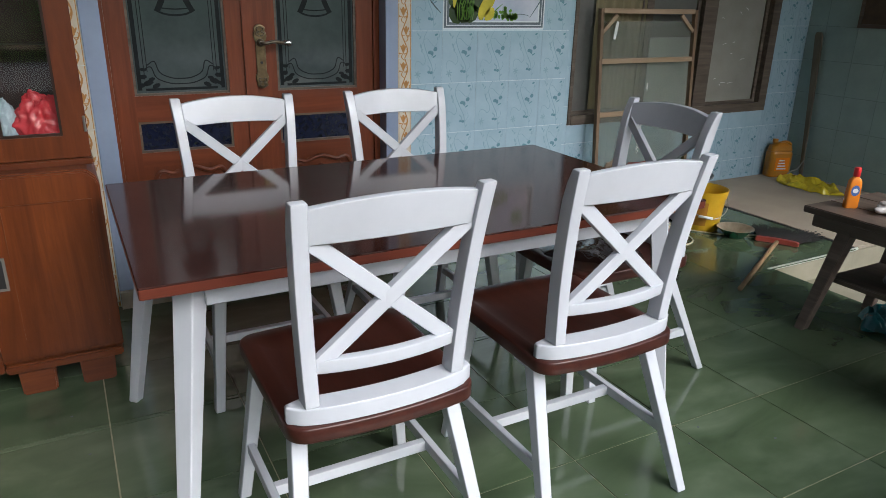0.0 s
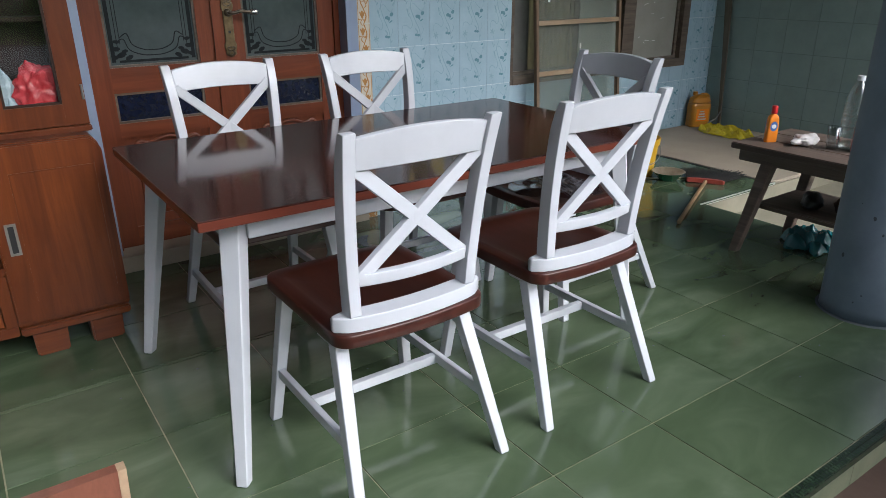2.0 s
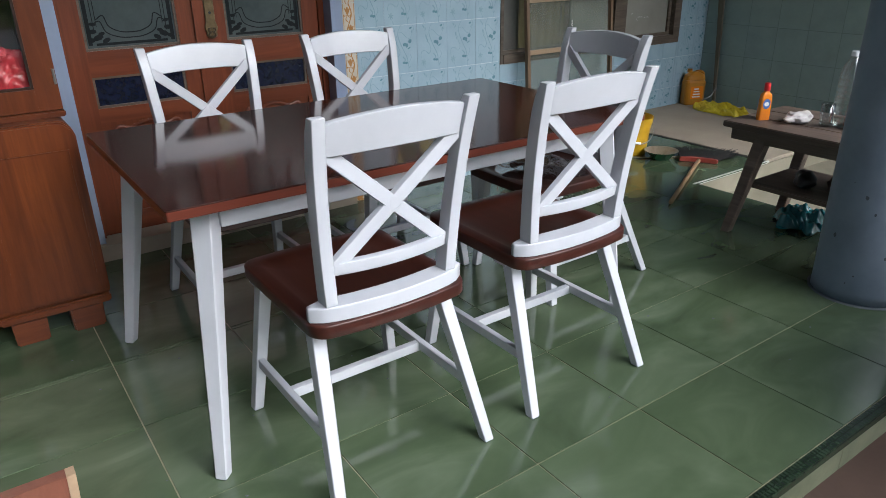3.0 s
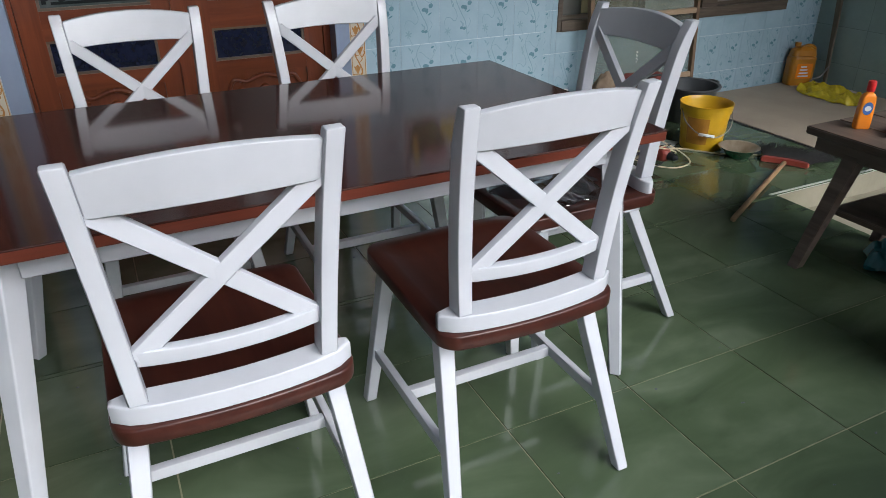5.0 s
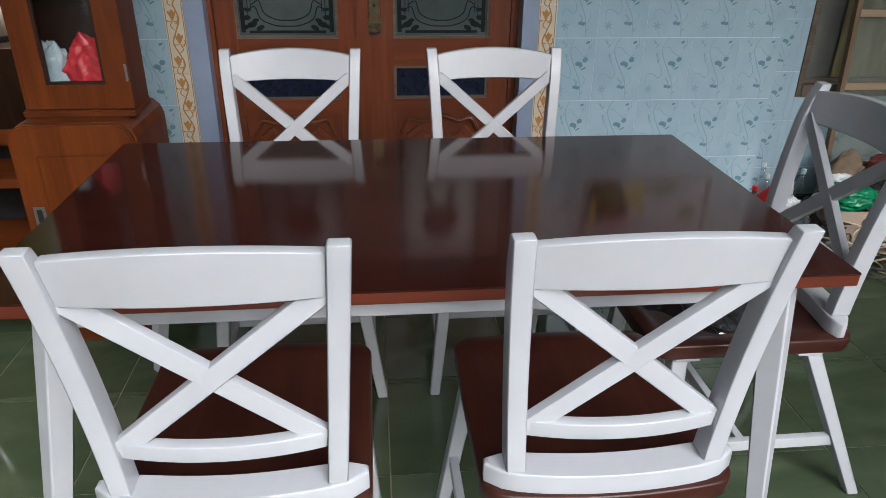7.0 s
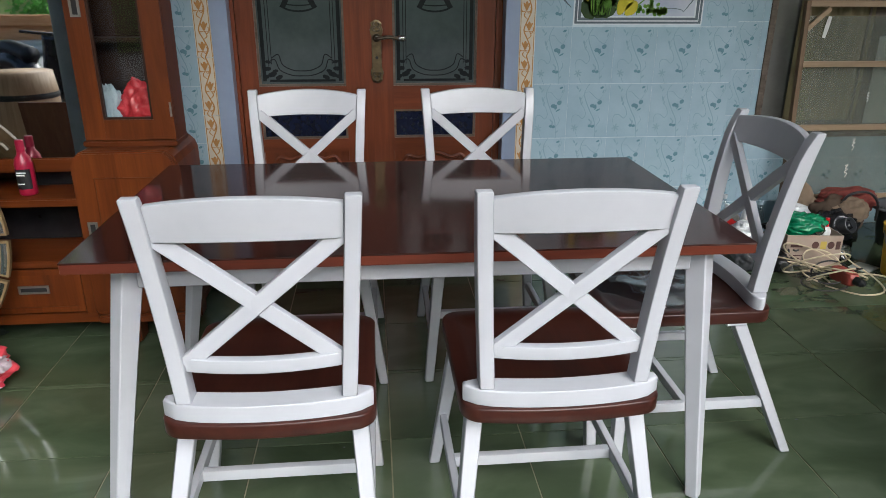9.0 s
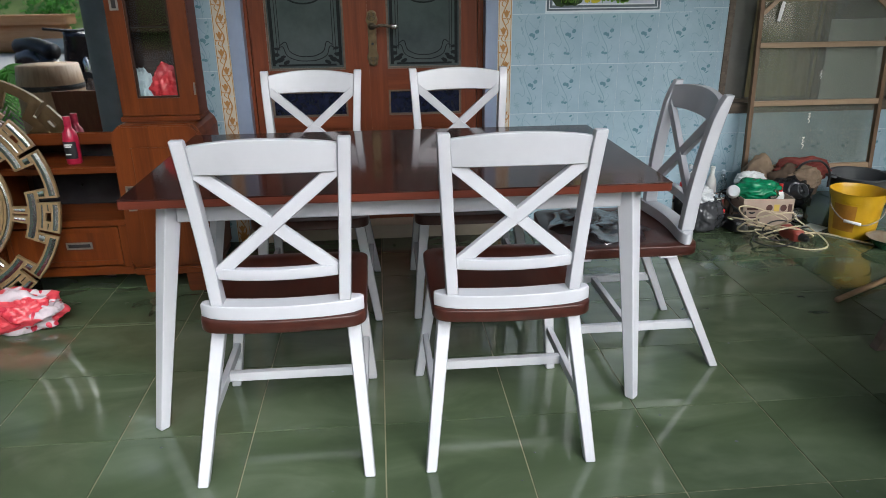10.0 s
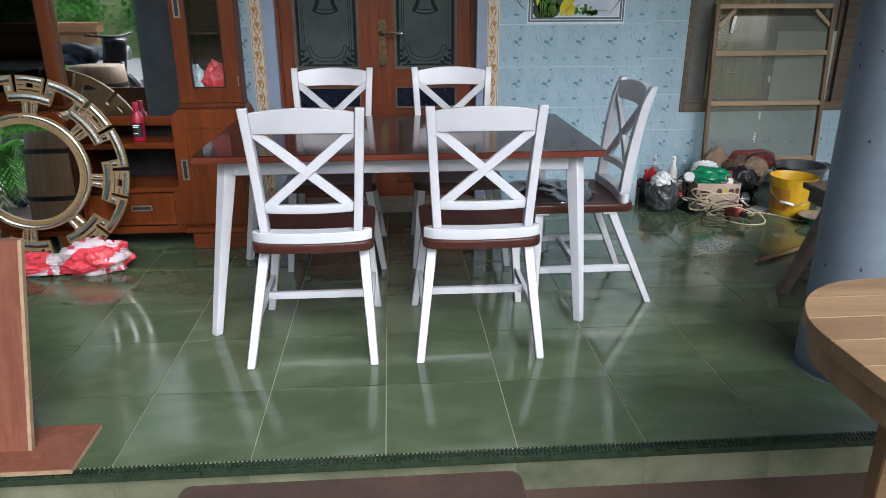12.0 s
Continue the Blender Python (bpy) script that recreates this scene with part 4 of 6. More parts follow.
for x0, x1, g0, g1 in ((0.102, 0.664, 0.180, 0.570), (0.667, 1.250, 0.785, 1.168)):
    leaf = part("door_leaf", soften(boxes((x0, g0, 0, 0.042, 0.08, 2.098), (g1, x1, 0, 0.042, 0.08, 2.098)), 0.003), M_DOOR, door, "brown wooden door leaf")
    part("rail", soften(boxes((g0, g1, 0.0015, 0.0415, 0.785, 0.893), (g0, g1, 0.0015, 0.0415, 0.590, 0.652), (g0, g1, 0.0015, 0.0415, 0.08, 0.17), (g0, g1, 0.0015, 0.0415, 1.98, 2.098)), 0.003), M_DOOR_X, leaf)
    bead = bmesh.new()
    for u0, u1, w0, w1 in ((g0, g1, 0.893, 1.98), (g0, g1, 0.652, 0.785)):
        for d in ((u0, u0 + 0.010, w0, w1), (u1 - 0.010, u1, w0, w1), (u0 + 0.010, u1 - 0.010, w0, w0 + 0.010), (u0 + 0.010, u1 - 0.010, w1 - 0.010, w1)):
            add_box(bead, d[0], d[1], 0.006, 0.03, d[2], d[3])
    part("glazing_bead", bead, M_FRAME, leaf)
    pane = part("etched_pane", box(g0 + 0.010, g1 - 0.010, 0.016, 0.022, 0.903, 1.97), M_DARKGLASS, leaf, "smoky etched glass pane")
    part("navy_pane", box(g0 + 0.010, g1 - 0.010, 0.016, 0.022, 0.662, 0.775), M_BLUEGLASS, leaf, "navy patterned glass pane")
    # etched border, flourishes and the foot of a plain dark shape
    e = bmesh.new()
    y = 0.0152
    gm, a0, a1 = (g0 + g1) / 2, g0 + 0.018, g1 - 0.018
    for u, w in ((a0, 0.014), (a1, -0.014)):
        ribbon([(u + w / 2, 0.915), (u + w / 2, 1.2), (u + w / 2, 1.5), (u + w / 2, 1.95)], 0.016, y, e, 2, 1.0)
        ribbon([(u + w * 2.1, 0.96), (u + w * 2.1, 1.2), (u + w * 2.1, 1.5), (u + w * 2.1, 1.95)], 0.0032, y, e, 2, 1.0)
        ribbon([(u + w * 3.0, 0.99), (u + w * 3.0, 1.2), (u + w * 3.0, 1.5), (u + w * 3.0, 1.95)], 0.0032, y, e, 2, 1.0)
    ribbon([(a0 + 0.03, 0.917), (gm, 0.917), (a1 - 0.03, 0.917)], 0.011, y - 0.0004, e, 3, 0.9)
    for k, dz in ((1.0, 0.0), (0.86, 0.022)):
        ribbon([(gm - 0.155 * k, 0.995 + dz), (gm - 0.12 * k, 1.01 + dz), (gm - 0.10 * k, 0.965 + dz), (gm - 0.05 * k, 0.942 + dz), (gm, 0.938 + dz), (gm + 0.05 * k, 0.942 + dz), (gm + 0.10 * k, 0.965 + dz), (gm + 0.12 * k, 1.01 + dz), (gm + 0.155 * k, 0.995 + dz)], 0.0045, y, e, 5, 1.0)
    for sx in (-1, 1):
        for du, dz, r in ((0.135, 0.945, 0.022), (0.155, 0.970, 0.018), (0.105, 0.932, 0.018), (0.160, 0.935, 0.016), (0.150, 1.0, 0.014), (0.12, 0.96, 0.014)):
            disc(gm + sx * du, dz, r, r * 0.55, y - 0.0003, e, 7, sx * (0.6 + dz * 9))
    ribbon([(gm - 0.080, 1.238), (gm - 0.045, 1.222), (gm, 1.216), (gm + 0.045, 1.222), (gm + 0.080, 1.238)], 0.008, y - 0.0005, e, 4, 0.9)
    ribbon([(gm - 0.072, 1.246), (gm, 1.240), (gm + 0.072, 1.246)], 0.005, y - 0.0005, e, 4, 0.9)
    for sx in (-1, 1):
        ribbon([(gm + sx * 0.070, 1.232), (gm + sx * 0.054, 1.262), (gm + sx * 0.044, 1.29), (gm + sx * 0.040, 1.35)], 0.024, y - 0.0006 - 0.0001 * sx, e, 4, 0.9)
    disc(gm, 1.395, 0.078, 0.082, y - 0.0004, e, 18)
    disc(gm + (0.055 if g0 > 0.5 else -0.05), 1.372, 0.038, 0.045, y - 0.0009, e, 12)
    part("etching", e, M_ETCH, pane)
    if g0 > 0.5:
        dots = bmesh.new()
        for i in range(7):
            for j in range(4):
                if (i + j) % 2 == 0:
                    disc(gm - 0.04 + 0.014 * i, 1.345 + 0.014 * j, 0.006, 0.006, y - 0.0012, dots, 6)
        part("dots", dots, M_ETCHWHITE, pane)
    # carved lower panel
    field = part("carved_panel", soften(boxes((g0 + 0.001, g1 - 0.001, 0.014, 0.034, 0.171, 0.589)), 0.004), M_DOOR, leaf)
    raised = []
    for i in range(25):
        s = -1 + i / 12
        raised.append((gm + s * 0.145, 0.505 + 0.035 * (math.cos(s * math.pi * 1.5) ** 2) * (1 if abs(s) < 0.34 or abs(s) > 0.66 else 0.4)))
    outline = [(gm - 0.145, 0.215), (gm + 0.145, 0.215)] + raised[::-1]
    big = loft([[(gm + (x - gm) * f, yy, 0.36 + (z - 0.36) * f) for x, z in outline] for f, yy in ((1.0, 0.0135), (0.97, 0.004), (0.86, 0.001), (0.84, 0.004))])
    part("raised_field", big, M_DOOR, field)
    for sx in (-1, 1):
        part("scroll", tube([(gm + sx * 0.165, 0.008, 0.50), (gm + sx * 0.13, 0.006, 0.565), (gm + sx * 0.08, 0.006, 0.555), (gm + sx * 0.03, 0.006, 0.572), (gm, 0.006, 0.578)], 0.009, 8, 5), M_DOOR, field)
part("cover_strip", soften(boxes((0.640, 0.690, -0.012, -0.0005, 0.082, 2.096)), 0.004), M_DOOR, door)
# a long cast plate with lobed ends, a lever and raised scrolls
plate_line = []
for i in range(96):
    f = 2 * math.pi * i / 96
    zz = math.sin(f)
    half = 0.0215 + (0.0075 * abs(math.cos(9.5 * zz)) if abs(zz) > 0.55 else 0.0)
    cap = 1 - max(0.0, (abs(zz) - 0.86) / 0.14) ** 2 * 0.55
    plate_line.append((math.copysign(min(1.0, abs(math.cos(f)) * 2.2) ** 0.6 * half * cap, math.cos(f)), 0.137 * zz))
hd = part("handle_plate", outline_slab(plate_line, 0, 0.009, 0.004, 0.001), M_BRASS, door, "long ornate aged brass handle plate")
hd.matrix_basis = pose(0.712, -0.0125, 1.045, 90, 0, 0)
part("boss", lathe([(0.019, 0.005), (0.017, 0.014), (0.010, 0.020)], 20), M_BRONZE, hd, smooth=True).matrix_basis = pose(0, 0.060, 0)
part("lever", tube([(0, 0.060, 0.012), (0, 0.060, 0.045), (0.018, 0.060, 0.052), (0.05, 0.066, 0.052), (0.082, 0.061, 0.050), (0.095, 0.061, 0.049)], 0.0075, 10, 5), M_BRONZE, hd, smooth=True)
part("lever_tip", lathe([(0.007, -0.020), (0.014, -0.012), (0.012, -0.004), (0.016, 0.004), (0.012, 0.014), (0.004, 0.020)], 16), M_STEEL, hd, "bright steel lever end", True).matrix_basis = pose(0.112, 0.061, 0.049, 0, 90, 0)
part("keyhole", lathe([(0.0065, 0.0085), (0.0065, 0.0105), (0.003, 0.0105)], 14), M_BLACK, hd).matrix_basis = pose(0, -0.025, 0)
for dz, rr in ((-0.118, 0.009), (-0.098, 0.012), (0.098, 0.012), (0.118, 0.009)):
    for sx in (-1, 1):
        part("scroll", tube([(sx * 0.002, dz - 0.010, 0.009), (sx * (0.004 + rr), dz - 0.004, 0.0115), (sx * (0.003 + rr), dz + 0.006, 0.0115), (sx * 0.005, dz + 0.005, 0.011)], 0.0026, 6, 4), M_BRONZE, hd, smooth=True)

# ---- the window ----
window = thing("window_1", "wide brown wooden window with dusty dark panes", "window", (0, WIN_Y, 0), kind="structure")
part("window_frame", soften(boxes((2.815, 2.84, -0.006, 0.09, 0.53, 1.95), (4.65, 4.73, -0.012, 0.09, 0.53, 1.95), (2.84, 4.65, -0.012, 0.09, 0.53, 0.592), (2.84, 4.65, -0.012, 0.09, 1.88, 1.95), (3.94, 4.07, -0.006, 0.085, 0.592, 1.88), (3.43, 3.47, 0.02, 0.085, 0.592, 1.88)), 0.004), M_FRAME, window)
for x0, x1, m, lab in ((2.84, 3.43, M_PANEDARK, "opaque pane coloured as the dark room behind"), (3.47, 3.94, M_PANEDARK, "opaque pane coloured as the dark room behind"), (4.07, 4.65, M_PANE, "dusty pane, reflection put into its colour")):
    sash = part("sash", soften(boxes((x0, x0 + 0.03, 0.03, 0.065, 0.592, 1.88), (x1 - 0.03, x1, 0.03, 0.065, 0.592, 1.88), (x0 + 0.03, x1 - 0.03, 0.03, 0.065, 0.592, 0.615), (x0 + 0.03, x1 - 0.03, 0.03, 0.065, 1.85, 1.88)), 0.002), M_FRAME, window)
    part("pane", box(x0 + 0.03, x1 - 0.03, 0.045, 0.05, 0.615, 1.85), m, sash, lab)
# the tan reflection in the glass, put in as a rippled cloth
cur = bmesh.new()
rows = []
for zz in (0.62, 1.84):
    rows.append([(3.0 + 0.43 * i / 40, WIN_Y + 0.030 + 0.006 * math.sin(i * 0.9), zz) for i in range(41)])
loft(rows, False, False, cur)
tagged(part("curtain", cur, M_TANPANE, smooth=True), "tan rippled cloth on the pane, standing in for a reflection", "curtain")
# a pale reflection in the panes, put in as a flat sheet
tagged(part("paper_sheet", box(3.475, 3.90, WIN_Y + 0.008, WIN_Y + 0.011, 0.60, 1.08), M_PALESHEET), "pale sheet on the panes, standing in for a reflection", "sheet")

rng = random.Random(44)
for k in range(11):
    scratch = bmesh.new()
    x, z, a, n = rng.uniform(4.15, 4.58), rng.uniform(0.72, 1.30), rng.uniform(-0.7, 0.3), rng.uniform(0.02, 0.07)
    ribbon([(x, z), (x + n * math.cos(a) * 0.5, z + n * math.sin(a) * 0.5 + 0.003), (x + n * math.cos(a), z + n * math.sin(a))], 0.003, 0.0445, scratch, 3, 0.4)
    part("scratch", scratch, M_CHALK, window, "pale scratch on the pane")

# ---- the leaning pine frame with a glass sheet ----
fr = thing("leaning_frame", "raw pine frame with glass sheet leaning on window wall", "wooden frame")
FX0, FX1, FH = 2.972, 3.828, 1.262
lean = lambda z: 2.105 + 0.095 * z / FH
fpart = lambda nm, x0, x1, z0, z1, m, d=0.02, o=0.0: part(nm, loft([[(x, lean(z) + o + q, z) for x, q in ((x0, -d / 2), (x1, -d / 2), (x1, d / 2), (x0, d / 2))] for z in (z0, z1)]), m, fr)
fpart("upright", FX0 + 0.004, FX0 + 0.028, 0.0, FH, M_PINE_Z, 0.03)
fpart("upright", FX1 - 0.028, FX1 - 0.004, 0.0, FH, M_PINE_Z, 0.03)
for z in (0.19, 0.585, 0.925, FH - 0.028):
    fpart("cross_batten", FX0 + 0.0285, FX1 - 0.0285, z, z + 0.030, M_PINE, 0.022, -0.002)
for sx, xa in ((1, FX0 + 0.03), (-1, FX1 - 0.03)):
    part("corner_brace", beam((xa, lean(1.12) - 0.004, 1.12), (xa + sx * 0.115, lean(1.225) - 0.004, 1.225), 0.024, 0.014, (0, 1, 0), 0.001), M_PINE, fr)
fpart("glass_sheet", FX0 + 0.03, FX1 - 0.03, 0.22, 1.185, M_DUSTY, 0.004, 0.014)
for cx, cz, s in ((3.405, 0.76, 0.62), (3.365, 0.50, 0.8), (3.345, 0.35, 0.9)):
    yy = lean(cz) - 0.0165 + 0.014
    chalk = bmesh.new()
    ribbon([(cx - 0.012 * s, cz + 0.04 * s), (cx + 0.008 * s, cz + 0.045 * s), (cx - 0.006 * s, cz + 0.02 * s), (cx + 0.012 * s, cz + 0.018 * s), (cx - 0.008 * s, cz), (cx + 0.010 * s, cz - 0.01 * s), (cx, cz - 0.035 * s)], 0.0035, yy - 0.006, chalk, 4, 0.8)
    part("chalk_mark", chalk, M_CHALK, fr, "white chalk scribble on the glass")
smear = bmesh.new()
ribbon([(3.118, 1.185), (3.11, 1.14), (3.10, 1.075)], 0.024, lean(1.13) - 0.009, smear, 4, 0.8)
part("paint_smear", smear, M_CHALK, fr, "white smear on the glass")

# ---- the bench and what stands on it ----
bench = thing("wooden_bench", "weathered dark wooden bench table with splayed legs and a lower shelf", "bench")
BX0, BX1, BY0, BY1, BZ = 2.682, 3.215, -0.64, 0.397, 0.492
for i in range(3):
    w = (BX1 - BX0) / 3
    part("top_board", box(BX0 + i * w + 0.0015, BX0 + (i + 1) * w - 0.0015, BY0, BY1, BZ - 0.03, BZ, 0.004), M_BENCH, bench)
for d in ((BX0 + 0.012, BX0 + 0.036, BY0 + 0.03, BY1 - 0.045, BZ - 0.082, BZ - 0.0305), (BX1 - 0.036, BX1 - 0.012, BY0 + 0.03, BY1 - 0.045, BZ - 0.082, BZ - 0.0305), (BX0 + 0.037, BX1 - 0.037, BY1 - 0.070, BY1 - 0.046, BZ - 0.078, BZ - 0.0305), (BX0 + 0.037, BX1 - 0.037, BY0 + 0.031, BY0 + 0.055, BZ - 0.078, BZ - 0.0305)):
    part("apron", box(*d, 0.003), M_BENCH, bench)
for fx, tx in ((2.570, 2.735), (3.045, 3.155)):
    for fy, ty in ((0.225, 0.20), (-0.52, -0.44)):
        part("leg", stick((fx, fy, 0), (tx, ty, BZ - 0.031), 0.041, 0.060), M_BENCH, bench)
part("shelf", box(2.70, 3.12, -0.50, 0.235, 0.195, 0.218, 0.004), M_BENCH, bench)


def ribbed_bottle(at):
    ob = thing("water_bottle", "tall clear plastic water bottle standing on the bench", "bottle", at)
    ob.scale = (1.10, 1.10, 1.04)
    prof = [(0.036, 0.0), (0.042, 0.006)]
    for i in range(7):
        z = 0.02 + i * 0.026
        prof += [(0.043, z), (0.043, z + 0.016), (0.040, z + 0.020)]
    prof += [(0.043, 0.205), (0.042, 0.225), (0.032, 0.265), (0.016, 0.292), (0.0135, 0.305)]
    part("body", lathe(prof, 28), M_PET, ob, smooth=True)
    part("cap", lathe([(0.016, 0.303), (0.016, 0.322), (0.014, 0.324)], 20), M_WHITEBAG, ob)
    part("water", lathe([(0.034, 0.004), (0.038, 0.01), (0.038, 0.03)], 20), M_GLASS, ob)


soap = thing("soap_bottle", "flat orange soap bottle with red cap standing on the bench", "bottle", (2.83, 0.285, BZ), -30)
flat_line = round_rect(-0.030, 0.030, -0.0165, 0.0165, 0.010, 4)
part("body", loft([[(x * f, y * g, z) for x, y in flat_line] for f, g, z in ((0.88, 0.85, 0.0), (0.96, 1.0, 0.006), (0.96, 1.0, 0.05), (0.90, 0.95, 0.10), (0.84, 0.9, 0.118), (0.62, 0.75, 0.128), (0.36, 0.62, 0.133), (0.34, 0.60, 0.140))]), M_ORANGE, soap, smooth="crisp")
part("cap", lathe([(0.013, 0.138), (0.0145, 0.140), (0.0145, 0.170), (0.012, 0.176)], 18), M_RED, soap, smooth="crisp")
for rx, rz, m, dy in ((0.018, 0.024, M_BLUELABEL, 0.0005), (0.012, 0.010, M_LABEL, 0.0010)):
    badge = bmesh.new()
    disc(0, 0.078, rx, rz, -0.0166 - dy, badge, 16)
    part("label", badge, m, soap)
ribbed_bottle((2.985, -0.01, BZ))
cup = thing("drinking_glass", "small clear drinking glass standing on the bench", "glass", (2.93, 0.035, BZ))
part("body", lathe([(0.024, 0.0), (0.026, 0.003), (0.030, 0.105), (0.0285, 0.105), (0.0245, 0.008), (0.002, 0.007)], 26), M_PET, cup, smooth=True)
bottle("red_bottle", "red drink bottle with clear neck standing on the bench", (2.95, -0.075, BZ), [(0.026, 0), (0.03, 0.004), (0.03, 0.09), (0.026, 0.11), (0.014, 0.14), (0.012, 0.18)], M_RED, M_WHITEBAG, 0.02, 0.014, None)
tissue = part("tissue", lump((0.085, 0.045, 0.026), 31, 0.35, 1.7, 4, True, 0.25), M_TISSUE, smooth=True)
tissue.matrix_basis = pose(2.91, 0.15, BZ)
tagged(tissue, "crumpled pale tissue lying on the bench", "tissue")
shoe = part("black_shoe", lump((0.085, 0.045, 0.04), 33, 0.3, 2.4, 3, True, 0.2), M_BLACK, smooth=True)
shoe.matrix_basis = pose(2.84, 0.03, 0.218, 0, 0, 30)
tagged(shoe, "dark shoe lying on the bench shelf", "shoe")
shoe2 = part("black_shoe", lump((0.08, 0.045, 0.04), 34, 0.3, 2.4, 3, True, 0.2), M_CLOTHBROWN, smooth=True)
shoe2.matrix_basis = pose(2.86, -0.12, 0.218, 0, 0, 40)
tagged(shoe2, "brown shoe lying on the bench shelf", "shoe")
teal = tagged(part("plastic_bag", crumpled_sheet(0.17, 0.12, 0.055, 41, 14.0), M_TEALBAG), "crumpled teal plastic bag on the floor under the bench", "plastic bag")
teal.matrix_basis = pose(2.97, 0.07, 0, 0, 0, 20)

# ---- along the far wall ----
jug = thing("oil_jug", "amber plastic oil jug standing in the wall corner", "jug", (4.905, 2.15, 0.004), -20)
part("body", outline_slab(round_rect(-0.085, 0.085, -0.05, 0.05, 0.03, 4), 0, 0.20, 0.02, 0.008), M_AMBER, jug)
part("shoulder", loft([[(p[0] * f, p[1] * g, z) for p in round_rect(-0.085, 0.085, -0.05, 0.05, 0.03, 4)] for f, g, z in ((0.97, 0.9, 0.1995), (0.85, 0.8, 0.235), (0.35, 0.5, 0.258), (0.22, 0.4, 0.262))]), M_AMBER, jug)
part("handle", tube([(0.076, 0, 0.205), (0.070, 0, 0.247), (0.03, 0, 0.262), (-0.01, 0, 0.25)], 0.012, 8), M_AMBER, jug, smooth=True)
part("cap", lathe([(0.019, 0.0), (0.019, 0.026), (0.016, 0.028)], 16), M_AMBER, jug).matrix_basis = pose(-0.045, 0, 0.258)
part("label", box(-0.05, 0.055, -0.0515, -0.0503, 0.05, 0.15), M_ORANGE, jug)
for k in range(4):
    part("print_bar", box(-0.035 + 0.004 * k, 0.035 - 0.006 * k, -0.0522, -0.0517, 0.062 + 0.021 * k, 0.071 + 0.021 * k), M_LABEL, jug)
jug.scale = (1.12, 1.12, 1.05)
ysack = tagged(part("plastic_sack", crumpled_sheet(0.15, 0.27, 0.050, 51, 11.0), M_YELLOWBAG), "flattened yellow plastic sack lying on the cement slab", "plastic sack")
ysack.matrix_basis = pose(4.84, 1.80, 0.004, 0, 0, -12)
board = loft([[(5.052 + 0.02 * z + q, y0 + s, z) for q, s in ((-0.009, -w), (0.009, -w), (0.009, w), (-0.009, w))] for z, y0, w in ((0.006, 2.03, 0.012), (0.2, 2.045, 0.014), (0.6, 2.075, 0.022), (1.0, 2.11, 0.03), (1.09, 2.12, 0.03), (1.115, 2.122, 0.02))])
tagged(part("weathered_board", soften(board, 0.003), M_POLE), "narrow weathered board leaning in the wall corner", "board")
wire = part("bent_rod", tube([(4.90, 2.05, 0.012), (4.93, 2.05, 0.05), (4.99, 2.03, 0.075), (5.02, 2.02, 0.12), (5.035, 2.01, 0.15)], 0.006, 6), M_DULLSTEEL, smooth=True)
tagged(wire, "pale bent rod leaning near the wall corner", "rod")
pic2 = thing("wall_picture", "dark framed picture hung on the shaded side wall", "picture", (EAST_X, 1.37, 1.40))
part("frame", soften(boxes((-0.02, 0, -0.47, 0.47, -0.24, -0.215), (-0.02, 0, -0.47, 0.47, 0.215, 0.24), (-0.02, 0, -0.47, -0.445, -0.215, 0.215), (-0.02, 0, 0.445, 0.47, -0.215, 0.215)), 0.003), M_BENCH, pic2)
part("canvas", box(-0.012, -0.002, -0.4445, 0.4445, -0.2145, 0.2145), M_CLOTHBROWN, pic2, "dim brown picture surface")

bucket = thing("yellow_bucket", "yellow plastic bucket with a wire handle standing on the floor", "bucket", (3.275, 1.44, 0), -28)
bucket.scale = (0.86, 0.86, 0.94)
part("shell", lathe([(0.125, 0.0), (0.129, 0.008), (0.150, 0.215), (0.157, 0.217), (0.161, 0.245), (0.163, 0.262), (0.166, 0.266), (0.161, 0.268), (0.157, 0.262), (0.151, 0.245), (0.125, 0.012), (0.002, 0.01)], 64), M_YELLOW, bucket, smooth="crisp")
part("bail", tube([(0.16, -0.02, 0.235), (0.135, -0.11, 0.15), (0.05, -0.165, 0.105), (-0.06, -0.165, 0.115), (-0.14, -0.10, 0.17), (-0.16, -0.02, 0.235)], 0.0035, 8), M_DULLSTEEL, bucket, smooth=True)
part("grip", tube([(-0.075, -0.161, 0.118), (0.02, -0.170, 0.106)], 0.009, 10, 1), M_LABEL, bucket, smooth=True)
stain = bmesh.new()
rows = [[stain.verts.new((r * math.sin(a), -r * math.cos(a), z)) for a in [radians(-60 + 55 * i / 8) for i in range(9)]] for r, z in ((0.1340, 0.045), (0.1498, 0.200))]
for i in range(8):
    stain.faces.new((rows[0][i], rows[0][i + 1], rows[1][i + 1], rows[1][i]))
part("torn_label", stain, surface("rusty_label", (0.30, 0.12, 0.01), (0.50, 0.24, 0.02), 20, 0.6), bucket, "brown worn label")
basin = thing("grey_basin", "dark grey plastic basin with a rim handle", "basin", (3.57, 1.86, 0))
basin.scale = (0.86, 0.86, 1.0)
part("shell", lathe([(0.14, 0.0), (0.145, 0.008), (0.185, 0.205), (0.203, 0.208), (0.206, 0.218), (0.20, 0.222), (0.183, 0.218), (0.14, 0.012), (0.002, 0.01)], 64), M_GREYPLASTIC, basin, smooth="crisp")
for s in (-1, 1):
    part("handle", tube([(s * 0.20, -0.05, 0.213), (s * 0.228, -0.03, 0.216), (s * 0.228, 0.03, 0.216), (s * 0.20, 0.05, 0.213)], 0.008, 8), M_GREYPLASTIC, basin, smooth=True)
bowl = thing("metal_bowl", "shiny metal bowl with green outside lying near the bucket", "bowl", (3.325, 1.215, 0))
bowl.scale = (0.83, 0.83, 0.95)
